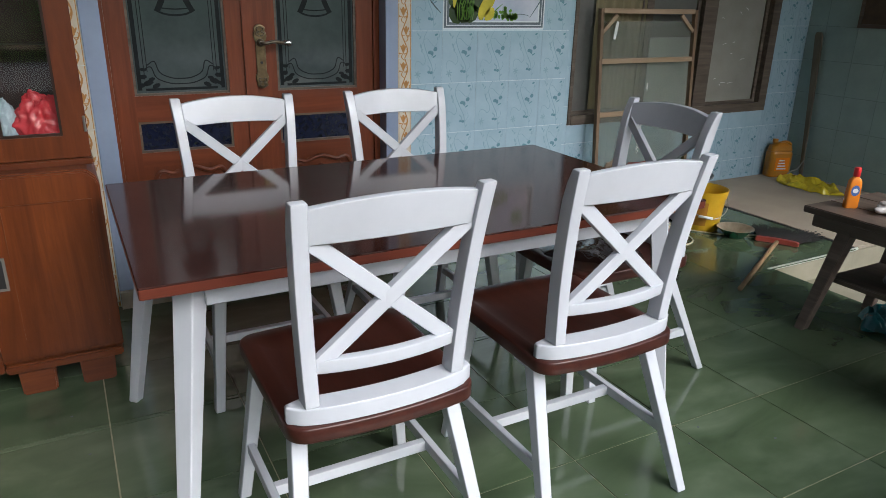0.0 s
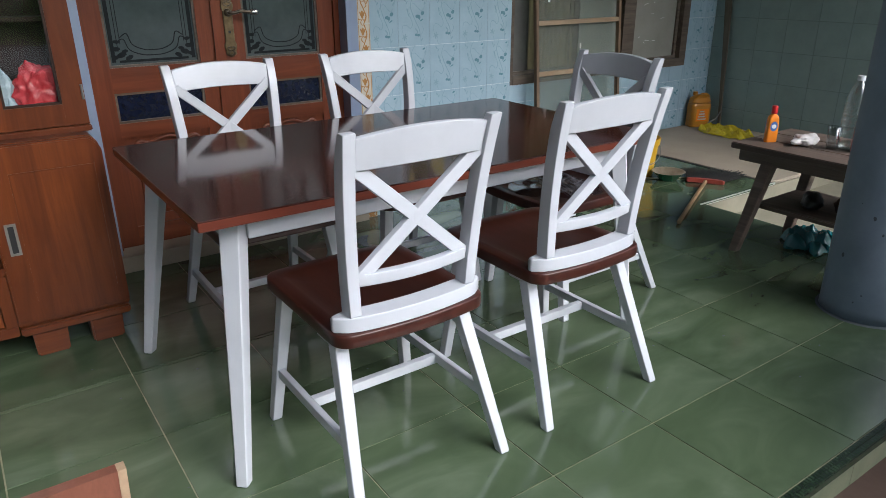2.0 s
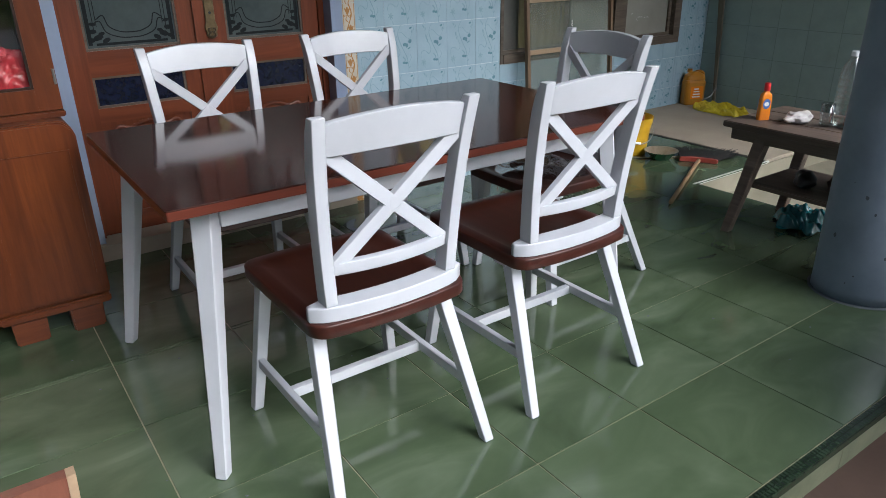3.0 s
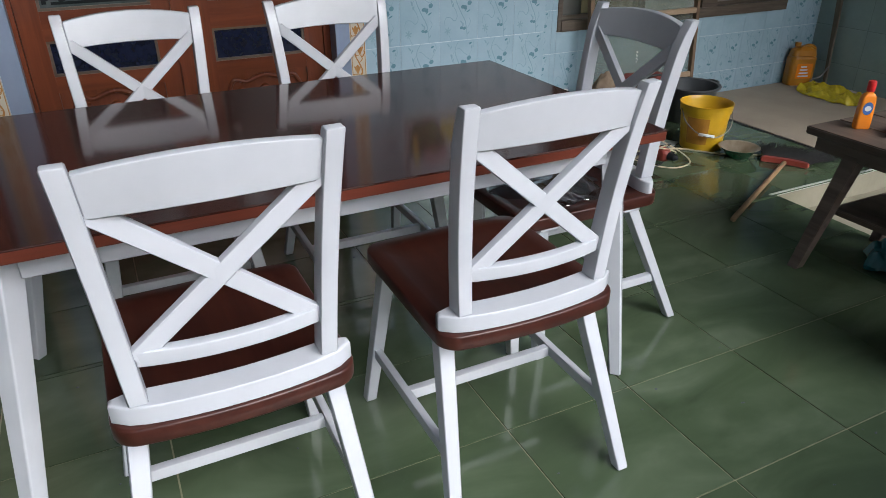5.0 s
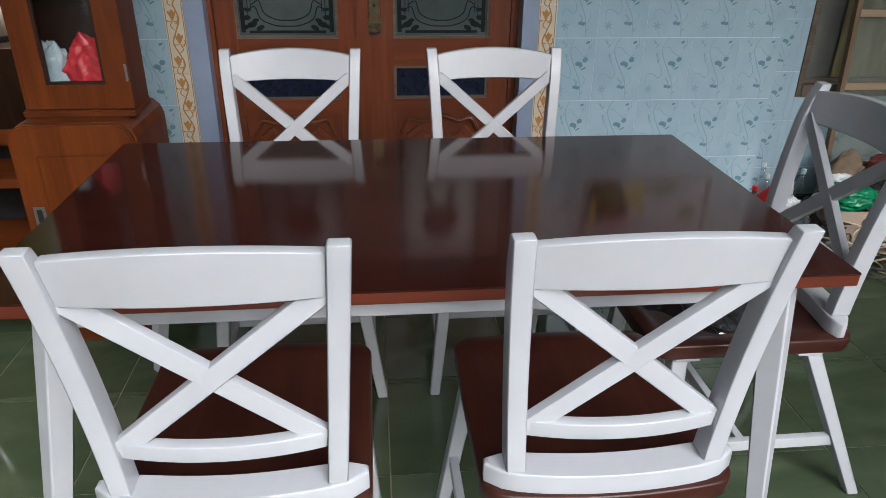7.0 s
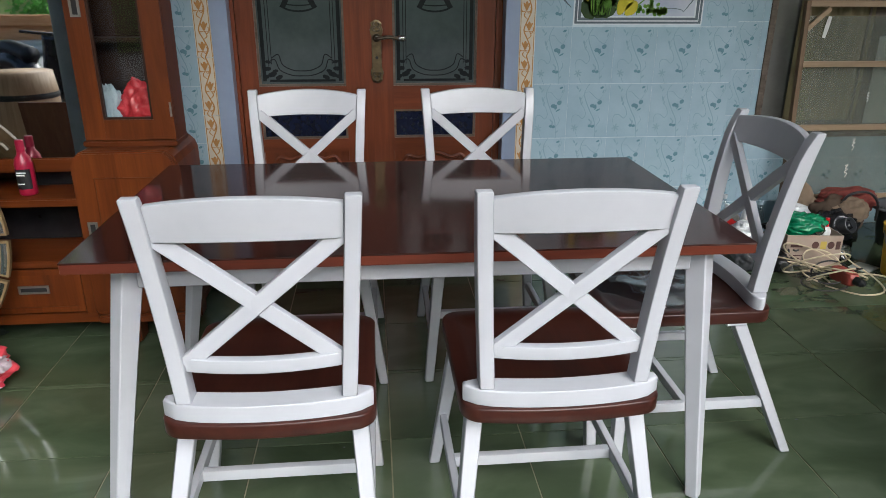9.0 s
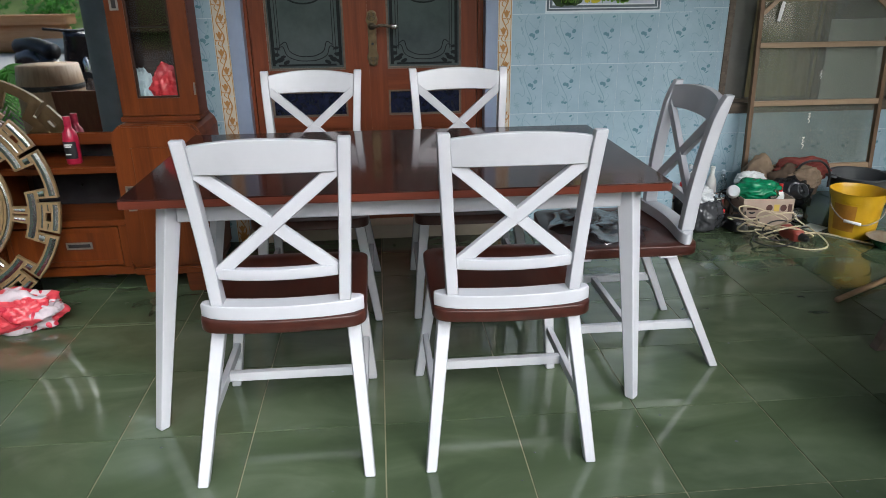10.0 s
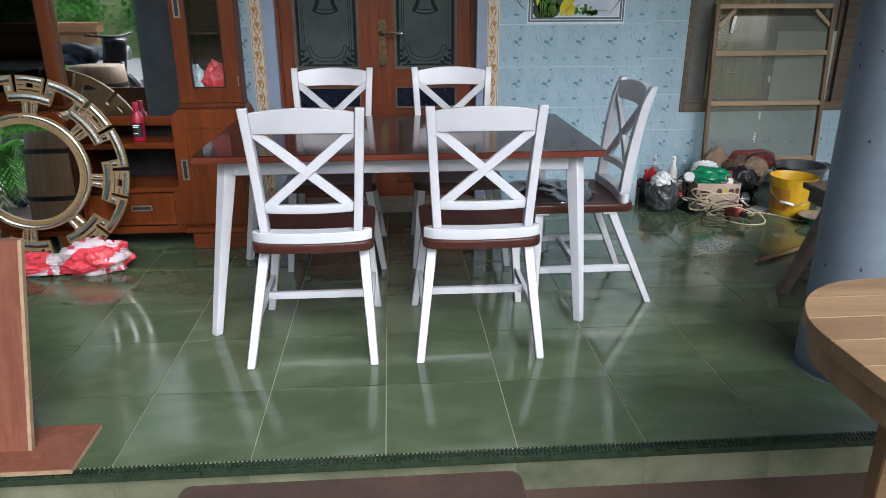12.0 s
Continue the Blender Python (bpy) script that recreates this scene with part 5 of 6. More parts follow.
part("shell", lathe([(0.06, 0.0), (0.065, 0.003), (0.115, 0.055), (0.128, 0.060), (0.1275, 0.062)], 36, False), M_BOWLGREEN, bowl, "green enamel outside", True)
part("lining", lathe([(0.002, 0.006), (0.06, 0.006), (0.112, 0.056), (0.127, 0.0622), (0.129, 0.061)], 36, False), M_BOWLIN, bowl, "shiny steel inside", True)

broom = thing("broom", "broom with black bristles, red head and wooden stick on the floor", "broom")
part("stick", tube([(2.665, 0.622, 0.013), (3.0, 0.79, 0.016), (3.415, 0.995, 0.022)], 0.0125, 10, 3), M_BAMBOO, broom, smooth=True)
head_bm = outline_slab(round_rect(-0.118, 0.118, -0.010, 0.020, 0.012, 4, -0.012, 0.014), 0.004, 0.030, 0.008, 0.005)
part("head", head_bm, M_BROOMRED, broom, "red plastic broom head").matrix_basis = pose(3.437, 1.012, 0, 0, 0, -58)
bris = bmesh.new()
rng = random.Random(8)
ax, perp = Vector((math.cos(radians(-58)), math.sin(radians(-58)), 0)), Vector((math.sin(radians(58)), math.cos(radians(58)), 0))
for i in range(800):
    u = rng.uniform(-0.105, 0.125)
    base = Vector((3.437, 1.012, 0.02)) + ax * u + perp * 0.02
    tip = base + perp * rng.uniform(0.13, 0.22) + ax * (u * 0.55 + 0.02 + rng.uniform(-0.04, 0.04))
    tip.z = rng.uniform(0.003, 0.05)
    tube([base, (base + tip) / 2 + Vector((0, 0, 0.012)), tip], 0.0028, 3, 2, 0.4, bris)
part("bristles", bris, M_BRISTLE, broom, "spread black bristles")

# ---- the heap of odds and ends ----
carton = thing("carton", "open printed cardboard box full of odds and ends", "box", (2.885, 1.70, 0), -6)
cw, cd, chh = 0.140, 0.105, 0.165
for nm, d in (("front", (-cw, cw, -cd, -cd + 0.005, 0, chh)), ("back", (-cw, cw, cd - 0.005, cd, 0, chh)), ("side", (-cw, -cw + 0.005, -cd + 0.0055, cd - 0.0055, 0, chh)), ("side", (cw - 0.005, cw, -cd + 0.0055, cd - 0.0055, 0, chh)), ("bottom", (-cw + 0.0055, cw - 0.0055, -cd + 0.0055, cd - 0.0055, 0.001, 0.006))):
    part("carton_" + nm, box(*d, 0.001, 1), M_CARD, carton)
for x0, x1, z0, z1 in ((-0.118, -0.055, 0.102, 0.116), (-0.118, -0.05, 0.055, 0.061), (-0.118, -0.065, 0.040, 0.046), (0.108, 0.130, 0.092, 0.135)):
    part("print", boxes((x0, x1, -cd - 0.0012, -cd - 0.0004, z0, z1)), M_INK, carton, "dark print on the box")
for x in (0.005, 0.083):
    ink = bmesh.new()
    disc(x, 0.114, 0.018, 0.020, -cd - 0.0012, ink, 12)
    part("print", ink, M_INK, carton, "dark print on the box")
part("print", boxes((0.030, 0.060, -cd - 0.0014, -cd - 0.0006, 0.094, 0.134)), M_INKYEL, carton, "yellow print on the box")
bag("plastic_bag", "crumpled green plastic bag heaped in the carton", M_GREENBAG, (2.855, 1.71, 0.135), (0.125, 0.085, 0.058), 61, 0.30, 1.9, 0.4, 0, 5)
bag("plastic_bag", "crumpled white plastic bag on top of the heap", M_WHITEBAG, (2.86, 1.80, 0.16), (0.085, 0.05, 0.055), 62, 0.32, 2.0, 0.45, 0, 5)
bag("plastic_bag", "dark see-through plastic bag full of rubbish on the floor", M_GREYBAG, (2.50, 1.60, 0), (0.105, 0.09, 0.105), 63, 0.16, 2.6, 0.8, 0, 5)
bag("plastic_bag", "knotted white plastic bag top on the rubbish heap", M_WHITEBAG, (2.485, 1.60, 0.135), (0.06, 0.05, 0.055), 64, 0.3, 2.6, 0.8, 0, 5)
glue = bottle("glue_bottle", "white glue bottle with red nozzle in the carton", (2.985, 1.69, 0.09), [(0.024, 0), (0.026, 0.004), (0.026, 0.07), (0.018, 0.085), (0.011, 0.09)], M_LABEL, M_RED, 0.045, 0.011)
can = thing("spray_can", "spray can lying with its shiny end showing in the carton", "can")
can.matrix_basis = pose(2.925, 1.655, 0.175, 78, 0, 8)
part("body", lathe([(0.030, -0.14), (0.031, 0.0), (0.028, 0.004)], 24), M_BLACK, can)
part("end", lathe([(0.029, 0.001), (0.0285, 0.008), (0.022, 0.005), (0.012, 0.009), (0.002, 0.009)], 24), M_STEEL, can, "shiny metal can end", True)
for i, (x, y, h, r, m, cm) in enumerate(((2.53, 1.86, 0.24, 0.026, M_PET, M_WHITEBAG), (2.47, 1.84, 0.19, 0.03, M_BLACK, M_RED), (2.70, 1.95, 0.25, 0.030, M_LABEL, M_LABEL), (2.60, 1.88, 0.16, 0.03, M_GREYPLASTIC, M_BLACK), (2.78, 1.97, 0.22, 0.028, M_PET, M_PALEBAG), (2.42, 1.90, 0.15, 0.035, M_CLOTHRED, M_BLACK), (2.57, 1.97, 0.26, 0.024, M_PET, M_WHITEBAG))):
    bottle("bottle", ("clear", "black", "white", "grey", "clear", "dull red", "clear")[i] + " plastic bottle standing by the tiled wall", (x, y, 0), [(r, 0), (r * 1.05, 0.004), (r * 1.05, h * 0.62), (r * 0.85, h * 0.75), (r * 0.42, h * 0.88), (r * 0.38, h)], m, cm, 0.02, r * 0.46, group="bottles by the wall")
wb = bottle("white_jar", "white plastic jar lying on the heap", (0, 0, 0), [(0.032, 0), (0.036, 0.005), (0.036, 0.07), (0.030, 0.085)], M_LABEL, M_WHITEBAG, 0.02, 0.032)
wb.matrix_basis = pose(2.735, 1.75, 0.165, 70, 0, -25)
tin = thing("paint_tin", "small red and white paint tin in the heap", "tin", (2.64, 1.77, 0.0))
part("body", lathe([(0.055, 0), (0.055, 0.14)], 26), M_LABEL, tin)
part("band", lathe([(0.0556, 0.08), (0.0556, 0.135)], 26, False), M_CLOTHRED, tin, "red band round the tin")
part("lid", lathe([(0.057, 0.1405), (0.057, 0.148), (0.045, 0.148), (0.044, 0.144), (0.002, 0.144)], 26), M_STEEL, tin)
tin2 = thing("black_pot", "small black pot among the odds and ends", "pot", (2.74, 1.85, 0.0))
part("body", lathe([(0.05, 0), (0.062, 0.02), (0.06, 0.12), (0.055, 0.125), (0.05, 0.03), (0.002, 0.02)], 26), M_BLACK, tin2)
for i, (x, y, a) in enumerate(((2.665, 1.60, 10), (2.62, 1.67, 50), (2.74, 1.66, -30))):
    tool = thing("power_tool", "black hand power tool lying on the floor by the carton", "tool", (x, y, 0), a, "tools by the carton")
    part("motor", outline_slab(round_rect(-0.033, 0.033, -0.09, 0.08, 0.025, 4), 0.006, 0.07, 0.018, 0.012), M_BLACK, tool)
    part("grip", tube([(0, 0.06, 0.045), (0.01, 0.11, 0.08), (0.0, 0.13, 0.13)], 0.019, 10), M_BLACK, tool, smooth=True)
    part("nose", lathe([(0.022, 0), (0.019, 0.04), (0.010, 0.055)], 16), M_DULLSTEEL, tool).matrix_basis = pose(0, -0.086, 0.04, 90, 0, 0)
    part("cord", tube([(0, 0.13, 0.13), (0.04, 0.16, 0.17), (0.08, 0.12, 0.18), (0.10, 0.04, 0.11), (0.065, -0.03, 0.085), (0.02, 0.02, 0.12), (0.03, 0.10, 0.16)], 0.005, 6), M_BLACK, tool, smooth=True)
hat = bag("piled_cloth", "brown cloths heaped beside the carton", M_CLOTHBROWN, (3.20, 1.94, 0), (0.15, 0.10, 0.15), 71, 0.24, 1.7, 0.45, 0, 5)
hat["category"] = "cloth"
rag = bag("red_rag", "faded red rag draped on the cloth heap", M_CLOTHRED, (3.26, 1.95, 0.17), (0.16, 0.085, 0.07), 72, 0.26, 1.7, 0.45, 0, 5)
rag["category"] = "cloth"
rag2 = bag("tan_rag", "tan rag draped on the cloth heap", M_CLOTHTAN, (3.235, 1.87, 0.14), (0.09, 0.055, 0.07), 73, 0.26, 1.8, 0.45, 0, 5)
rag2["category"] = "cloth"
rag3 = bag("grey_sack", "grey-brown sack leaning behind the carton", M_CLOTHTAN, (3.02, 2.0, 0.0), (0.12, 0.06, 0.16), 74, 0.22, 1.7, 0.45, 0, 5)
rag3["category"] = "sack"
hoop = part("bag_handle", tube([(3.17, 1.88, 0.2), (3.20, 1.86, 0.29), (3.29, 1.84, 0.31), (3.36, 1.84, 0.25), (3.37, 1.84, 0.15)], 0.007, 8), M_BLACK, smooth=True)
tagged(hoop, "black carrying strap over the cloth heap", "strap")
torch = thing("black_torch", "black cylindrical lamp leaning beside the carton", "torch")
torch.matrix_basis = pose(3.12, 1.80, 0.125, 60, 0, 20)
part("body", lathe([(0.03, -0.13), (0.034, -0.06), (0.036, 0.0), (0.042, 0.06), (0.043, 0.09), (0.038, 0.092), (0.03, 0.06), (0.002, 0.055)], 24), M_GREYPLASTIC, torch)
lamp2 = thing("small_lamp", "small lamp with a silver reflector lying on the floor", "torch")
lamp2.matrix_basis = pose(3.09, 1.66, 0.045, 80, 0, 15)
part("body", lathe([(0.025, -0.12), (0.03, -0.03), (0.040, 0.0), (0.041, 0.01)], 22, False), M_BLACK, lamp2, smooth=True)
part("reflector", lathe([(0.004, -0.03), (0.02, -0.02), (0.038, 0.008)], 22, False), M_STEEL, lamp2, "silver reflector", True)
bag("plastic_bag", "black plastic sack slumped behind the bucket", M_BLACKGLOSS, (3.14, 1.84, 0), (0.12, 0.09, 0.115), 75, 0.3, 2.4, 0.6)
card = part("card_flap", box(-0.06, 0.06, -0.05, 0.05, 0.0, 0.004), M_PALESHEET)
card.matrix_basis = pose(3.13, 1.55, 0.001, 0, 0, 30)
tagged(card, "grey card lying on the floor by the bucket", "card")

# small odds and ends packed round the carton
rng = random.Random(29)
SMALL = (("black", M_BLACK, M_GREYPLASTIC), ("dark grey", M_GREYPLASTIC, M_BLACK), ("dull steel", M_DULLSTEEL, M_BLACK), ("brown", M_CLOTHBROWN, M_BLACK), ("white", M_LABEL, M_RED), ("dull red", M_CLOTHRED, M_LABEL))
for k in range(16):
    word, m, cm = SMALL[(k * 5) % 6]
    x, y, r, h = 2.545 + 0.055 * (k % 6) + rng.uniform(-0.01, 0.01), 1.665 + 0.095 * (k // 6) + rng.uniform(-0.012, 0.012), rng.uniform(0.014, 0.024), rng.uniform(0.05, 0.13)
    if 2.74 < x and y < 1.83:
        x -= 0.33
        y += 0.21
    bottle("small_can", word + " little can among the odds and ends by the wall", (x, y, 0), [(r, 0), (r * 1.04, 0.003), (r * 1.04, h * 0.8), (r * 0.7, h * 0.92), (r * 0.66, h)], m, cm, 0.016, r * 0.7, group="little cans by the carton")
for k in range(5):
    x, y = 2.60 + 0.045 * k, 1.60 + 0.03 * (k % 2)
    pts = [(x + 0.05 * math.cos(i * 1.3 + k), y + 0.035 * math.sin(i * 1.3 + k), 0.006 + 0.05 * (0.5 + 0.5 * math.sin(i * 2.0 + k))) for i in range(8)]
    tagged(part("black_cable", tube(pts, 0.005, 6, 4), M_BLACK, smooth=True), "looped black cable among the tools by the carton", "cable", group="cables by the carton")

red_can = thing("red_can", "dented red can leaning by the tiled wall", "can")
red_can.matrix_basis = pose(2.455, 1.70, 0.215, 40, 25, 0)
part("body", lathe([(0.030, -0.055), (0.033, -0.048), (0.033, 0.045), (0.028, 0.052)], 24), M_RED, red_can, smooth="crisp")
part("lid", lathe([(0.027, 0.0521), (0.026, 0.056), (0.022, 0.054), (0.002, 0.054)], 24), M_DULLSTEEL, red_can)

coil = thing("extension_cord", "tangled cream extension cord on the floor before the carton", "cord", (2.84, 1.42, 0))
rng = random.Random(11)
for k in range(11):
    cx, cy, r = rng.uniform(-0.11, 0.15), rng.uniform(-0.10, 0.06), rng.uniform(0.05, 0.13)
    a0, tilt = rng.uniform(0, 6.28), rng.uniform(0, 1.1)
    pts = [(cx + r * 1.2 * math.cos(a0 + i * 0.75), cy + r * 0.75 * math.sin(a0 + i * 0.75), 0.007 + tilt * r * (0.6 + 0.6 * math.sin(a0 * 2 + i * 0.75)) + 0.003 * k) for i in range(10)]
    part("cord_loop", tube(pts, 0.0042, 6, 4), M_CORD if k % 4 else M_BLACK, coil, smooth=True)
part("cord_tail", tube([(-0.05, -0.08, 0.006), (0.05, -0.19, 0.005), (0.18, -0.17, 0.005), (0.20, -0.08, 0.03), (0.12, 0.02, 0.09), (0.10, 0.05, 0.13)], 0.0042, 6), M_CORD, coil, smooth=True)
part("cord_tail", tube([(0.12, 0.03, 0.006), (0.28, 0.03, 0.005), (0.42, -0.14, 0.005), (0.55, -0.22, 0.005), (0.62, -0.26, 0.005)], 0.005, 6), M_CORD, coil, smooth=True)
drill = thing("power_drill", "red and black power drill lying in the cord tangle", "tool", (2.86, 1.33, 0.0), 12)
part("motor", outline_slab(round_rect(-0.032, 0.032, -0.075, 0.065, 0.028, 4), 0.03, 0.095, 0.02, 0.015), M_BROOMRED, drill, "red motor housing")
part("chuck", lathe([(0.022, 0), (0.018, 0.035), (0.008, 0.05)], 16), M_BLACK, drill).matrix_basis = pose(0, -0.073, 0.062, 90, 0, 0)
part("grip", tube([(0, 0.045, 0.06), (0.03, 0.09, 0.04), (0.06, 0.14, 0.022)], 0.02, 10), M_BLACK, drill, smooth=True)

# ---- loose panels and the round table before the porch ----
panels = thing("panel_base", "loose reddish wood panels, one upright on one flat", "wood panel")
part("flat_panel", box(-1.45, -0.205, -0.895, -0.665, 0.001, 0.019, 0.001, 1), M_BOARD, panels)
part("flat_edge", boxes((-1.45, -0.2045, -0.8962, -0.8952, 0.003, 0.017), (-0.2048, -0.2038, -0.895, -0.666, 0.003, 0.017)), M_BOARD_EDGE, panels, "pale raw panel edge")
up = loft([[(x, y + 0.12 * (z / 0.65), z) for x, y in ((-1.45, -0.80), (-0.372 + 0.04 * z / 0.65, -0.80), (-0.372 + 0.04 * z / 0.65, -0.782), (-1.45, -0.782))] for z in (0.0195, 0.655)])
part("upright_panel", up, M_BOARD, panels)
ue = loft([[(x + 0.04 * (z / 0.65), y + 0.12 * (z / 0.65), z) for x, y in ((-0.3718, -0.8005), (-0.361, -0.8005), (-0.361, -0.7815), (-0.3718, -0.7815))] for z in (0.0195, 0.655)])
part("upright_edge", ue, M_BOARD_EDGE, panels, "pale raw panel edge")

rt = thing("raw_table", "raw teak table with a rounded end standing on the ground", "table", (0, 0, 0))
RX0, RX1, RY0, RY1, RR = 1.655, 2.95, -1.86, -1.115, 0.30
for i in range(7):
    y0, y1 = RY0 + (RY1 - RY0) * i / 7, RY0 + (RY1 - RY0) * (i + 1) / 7
    def end_x(y):
        d = max(0.0, RY0 + RR - y, y - (RY1 - RR))
        return RR - math.sqrt(max(0.0, RR * RR - d * d))
    ys = [y0 + (y1 - y0) * k / 8 for k in range(9)]
    ring = [(RX0 + end_x(y), y) for y in ys] + [(RX1 - end_x(y), y) for y in ys[::-1]]
    part("top_board", soften(loft([[(x, y, z) for x, y in ring] for z in (0.61, 0.645)]), 0.0015, 1, 40), M_LIGHTWOOD, rt)
skirt_line = round_rect(RX0 + 0.018, RX1 - 0.018, RY0 + 0.018, RY1 - 0.018, RR - 0.018, 12)
inner_line = round_rect(RX0 + 0.04, RX1 - 0.04, RY0 + 0.04, RY1 - 0.04, RR - 0.04, 12)
part("skirt", loft([[(x, y, z) for x, y in line] for line, z in ((skirt_line, 0.6095), (skirt_line, 0.545), (inner_line, 0.545), (inner_line, 0.6095))], True, False), M_LIGHTWOOD, rt)
for x, y in ((2.06, -1.185), (2.80, -1.2), (2.06, -1.79), (2.80, -1.79)):
    part("leg", stick((x, y, -0.145), (x, y, 0.6092), 0.045, 0.055), M_LIGHTWOOD, rt)

# ---- the tile picture ----
mural = thing("tile_picture", "tile picture of yellow flowers and water in a grey line frame", "picture", (1.586, WALL_Y, 1.163))
PW, PH = 0.597, 0.50
part("white_band", boxes((0, PW, -0.001, 0.005, 0, PH)), M_PICWHITE, mural)
part("grey_band", boxes((0.006, PW - 0.006, -0.0016, 0.004, 0.006, PH - 0.006)), M_PICGREY, mural)
part("white_line", boxes((0.017, PW - 0.017, -0.0022, 0.004, 0.015, PH - 0.015)), M_PICWHITE, mural)
part("grey_line", boxes((0.021, PW - 0.021, -0.0028, 0.004, 0.020, PH - 0.020)), M_PICGREY, mural)
part("inner_line", boxes((0.034, PW - 0.034, -0.0034, 0.004, 0.032, PH - 0.032)), M_PICWHITE, mural)
part("water", boxes((0.042, PW - 0.042, -0.0040, 0.004, 0.038, PH - 0.038)), M_PICSKY, mural)
leafy = bmesh.new()
for k in range(9):
    disc(0.075 + 0.036 * (k % 4), 0.075 + 0.055 * (k // 3), 0.046, 0.052, -0.0044, leafy, 9, k)
part("dark_foliage", leafy, M_PICDARK, mural)
rng = random.Random(3)
gr, pk, lo = bmesh.new(), bmesh.new(), bmesh.new()
for k in range(26):
    x = rng.uniform(0.07, 0.165) if k < 18 else rng.uniform(0.20, 0.30)
    h = rng.uniform(0.06, 0.17) if k < 18 else rng.uniform(0.03, 0.08)
    ribbon([(x, 0.042), (x + rng.uniform(-0.02, 0.02), 0.042 + h * 0.5), (x + rng.uniform(-0.05, 0.05), 0.042 + h)], 0.006, -0.0050, gr, 3, 0.3)
for k in range(40):
    x = rng.uniform(0.295, 0.425)
    disc(x, rng.uniform(0.046, 0.105 - 0.5 * abs(x - 0.35)), 0.011, 0.008, -0.0054, gr, 6, rng.uniform(0, 3))
part("leaves", gr, M_PICGREEN, mural)
# the broad yellow leaf and a narrow blade at the edge
for line, wide in ((((0.205, 0.044), (0.222, 0.085), (0.262, 0.140), (0.298, 0.190)), 0.060), (((0.235, 0.044), (0.262, 0.070), (0.282, 0.10)), 0.050), (((0.058, 0.10), (0.062, 0.17), (0.070, 0.27)), 0.028)):
    ye = bmesh.new()
    ribbon(line, wide, -0.0058, ye, 5, 0.25)
    part("yellow_leaf", ye, M_PICYELLOW, mural)
for k in range(11):
    a = math.pi * (k / 10) * 1.2 - 0.3
    disc(0.170 + 0.036 * math.cos(a), 0.212 + 0.022 * math.sin(a), 0.036, 0.012, -0.0062 - 0.0001 * (k % 3), pk, 8, a)
part("pink_petals", pk, M_PICPINK, mural)
for k in range(9):
    disc(0.494 + 0.026 * math.cos(k * 0.7), 0.180 + 0.016 * math.sin(k * 0.7), 0.026, 0.010, -0.0054 - 0.0001 * (k % 2), lo, 7, k * 0.7)
part("lily_leaf", lo, M_PICGREEN, mural)
for line, wide, yy in ((((0.40, 0.066), (0.44, 0.072), (0.49, 0.066), (0.505, 0.055)), 0.003, -0.0050), (((0.504, 0.056), (0.545, 0.110), (0.585, 0.165), (0.628, 0.212)), 0.006, -0.0052),
                       (((0.256, 0.235), (0.28, 0.19), (0.298, 0.150)), 0.005, -0.0064), (((-0.098, 0.165), (-0.055, 0.115), (-0.012, 0.074)), 0.007, -0.0010)):
    br = bmesh.new()
    ribbon(line, wide, yy, br, 5, 0.45)
    part("twig", br, M_PICGREY, mural)

# ---- bits of dirt on the floor ----
rng = random.Random(17)
dirt = bmesh.new()
for k in range(70):
    x, y, s = rng.uniform(-1.0, 3.0), rng.uniform(-0.82, 1.5), rng.uniform(0.002, 0.006)
    a0, n = rng.uniform(0, 6.28), 5
    vs = [dirt.verts.new((x + s * rng.uniform(0.5, 1.3) * math.cos(a0 + i * 6.283 / n), y + s * rng.uniform(0.4, 0.9) * math.sin(a0 + i * 6.283 / n), 0.0006)) for i in range(n)]
    top = dirt.verts.new((x, y, 0.0006 + s * 0.5))
    for i in range(n):
        dirt.faces.new((vs[i], vs[(i + 1) % n], top))
tagged(part("dirt_crumbs", dirt, M_CHIP), "dark crumbs and chips scattered on the tiles", "debris", kind="stuff")

# ---- the yard behind, seen in the mirrors ----
bank_bm = bmesh.new()
bmesh.ops.create_grid(bank_bm, x_segments=80, y_segments=14, size=1.0)
for v in bank_bm.verts:
    x, f = v.co.x * 32, (1 - v.co.y) / 2
    v.co = Vector((x, -13.6 - 9 * f, -0.16 + 3.4 * f ** 0.9 + 0.18 * noise.noise(Vector((x * 0.7, f * 5, 0)))))
structure("grass_bank", bank_bm, M_GRASS, "rough grassy bank beyond the lane", "grass")
road = structure("road", boxes((-30, 30, -13.55, -8.6, -0.2, -0.135)), M_ROAD, "pale concrete lane beyond the yard", "road")
barrel = thing("barrel", "wooden barrel with dark hoops standing in the yard", "barrel", (-1.88, -1.66, -0.15))
part("staves", lathe([(0.215, 0), (0.240, 0.15), (0.250, 0.45), (0.243, 0.75), (0.225, 0.885)], 36), M_BARREL, barrel, smooth=True)
for z, r in ((0.31, 0.2475), (0.70, 0.2455)):
    part("hoop", lathe([(r, z), (r + 0.003, z + 0.02), (r, z + 0.04)], 36, False), M_BLACK, barrel)


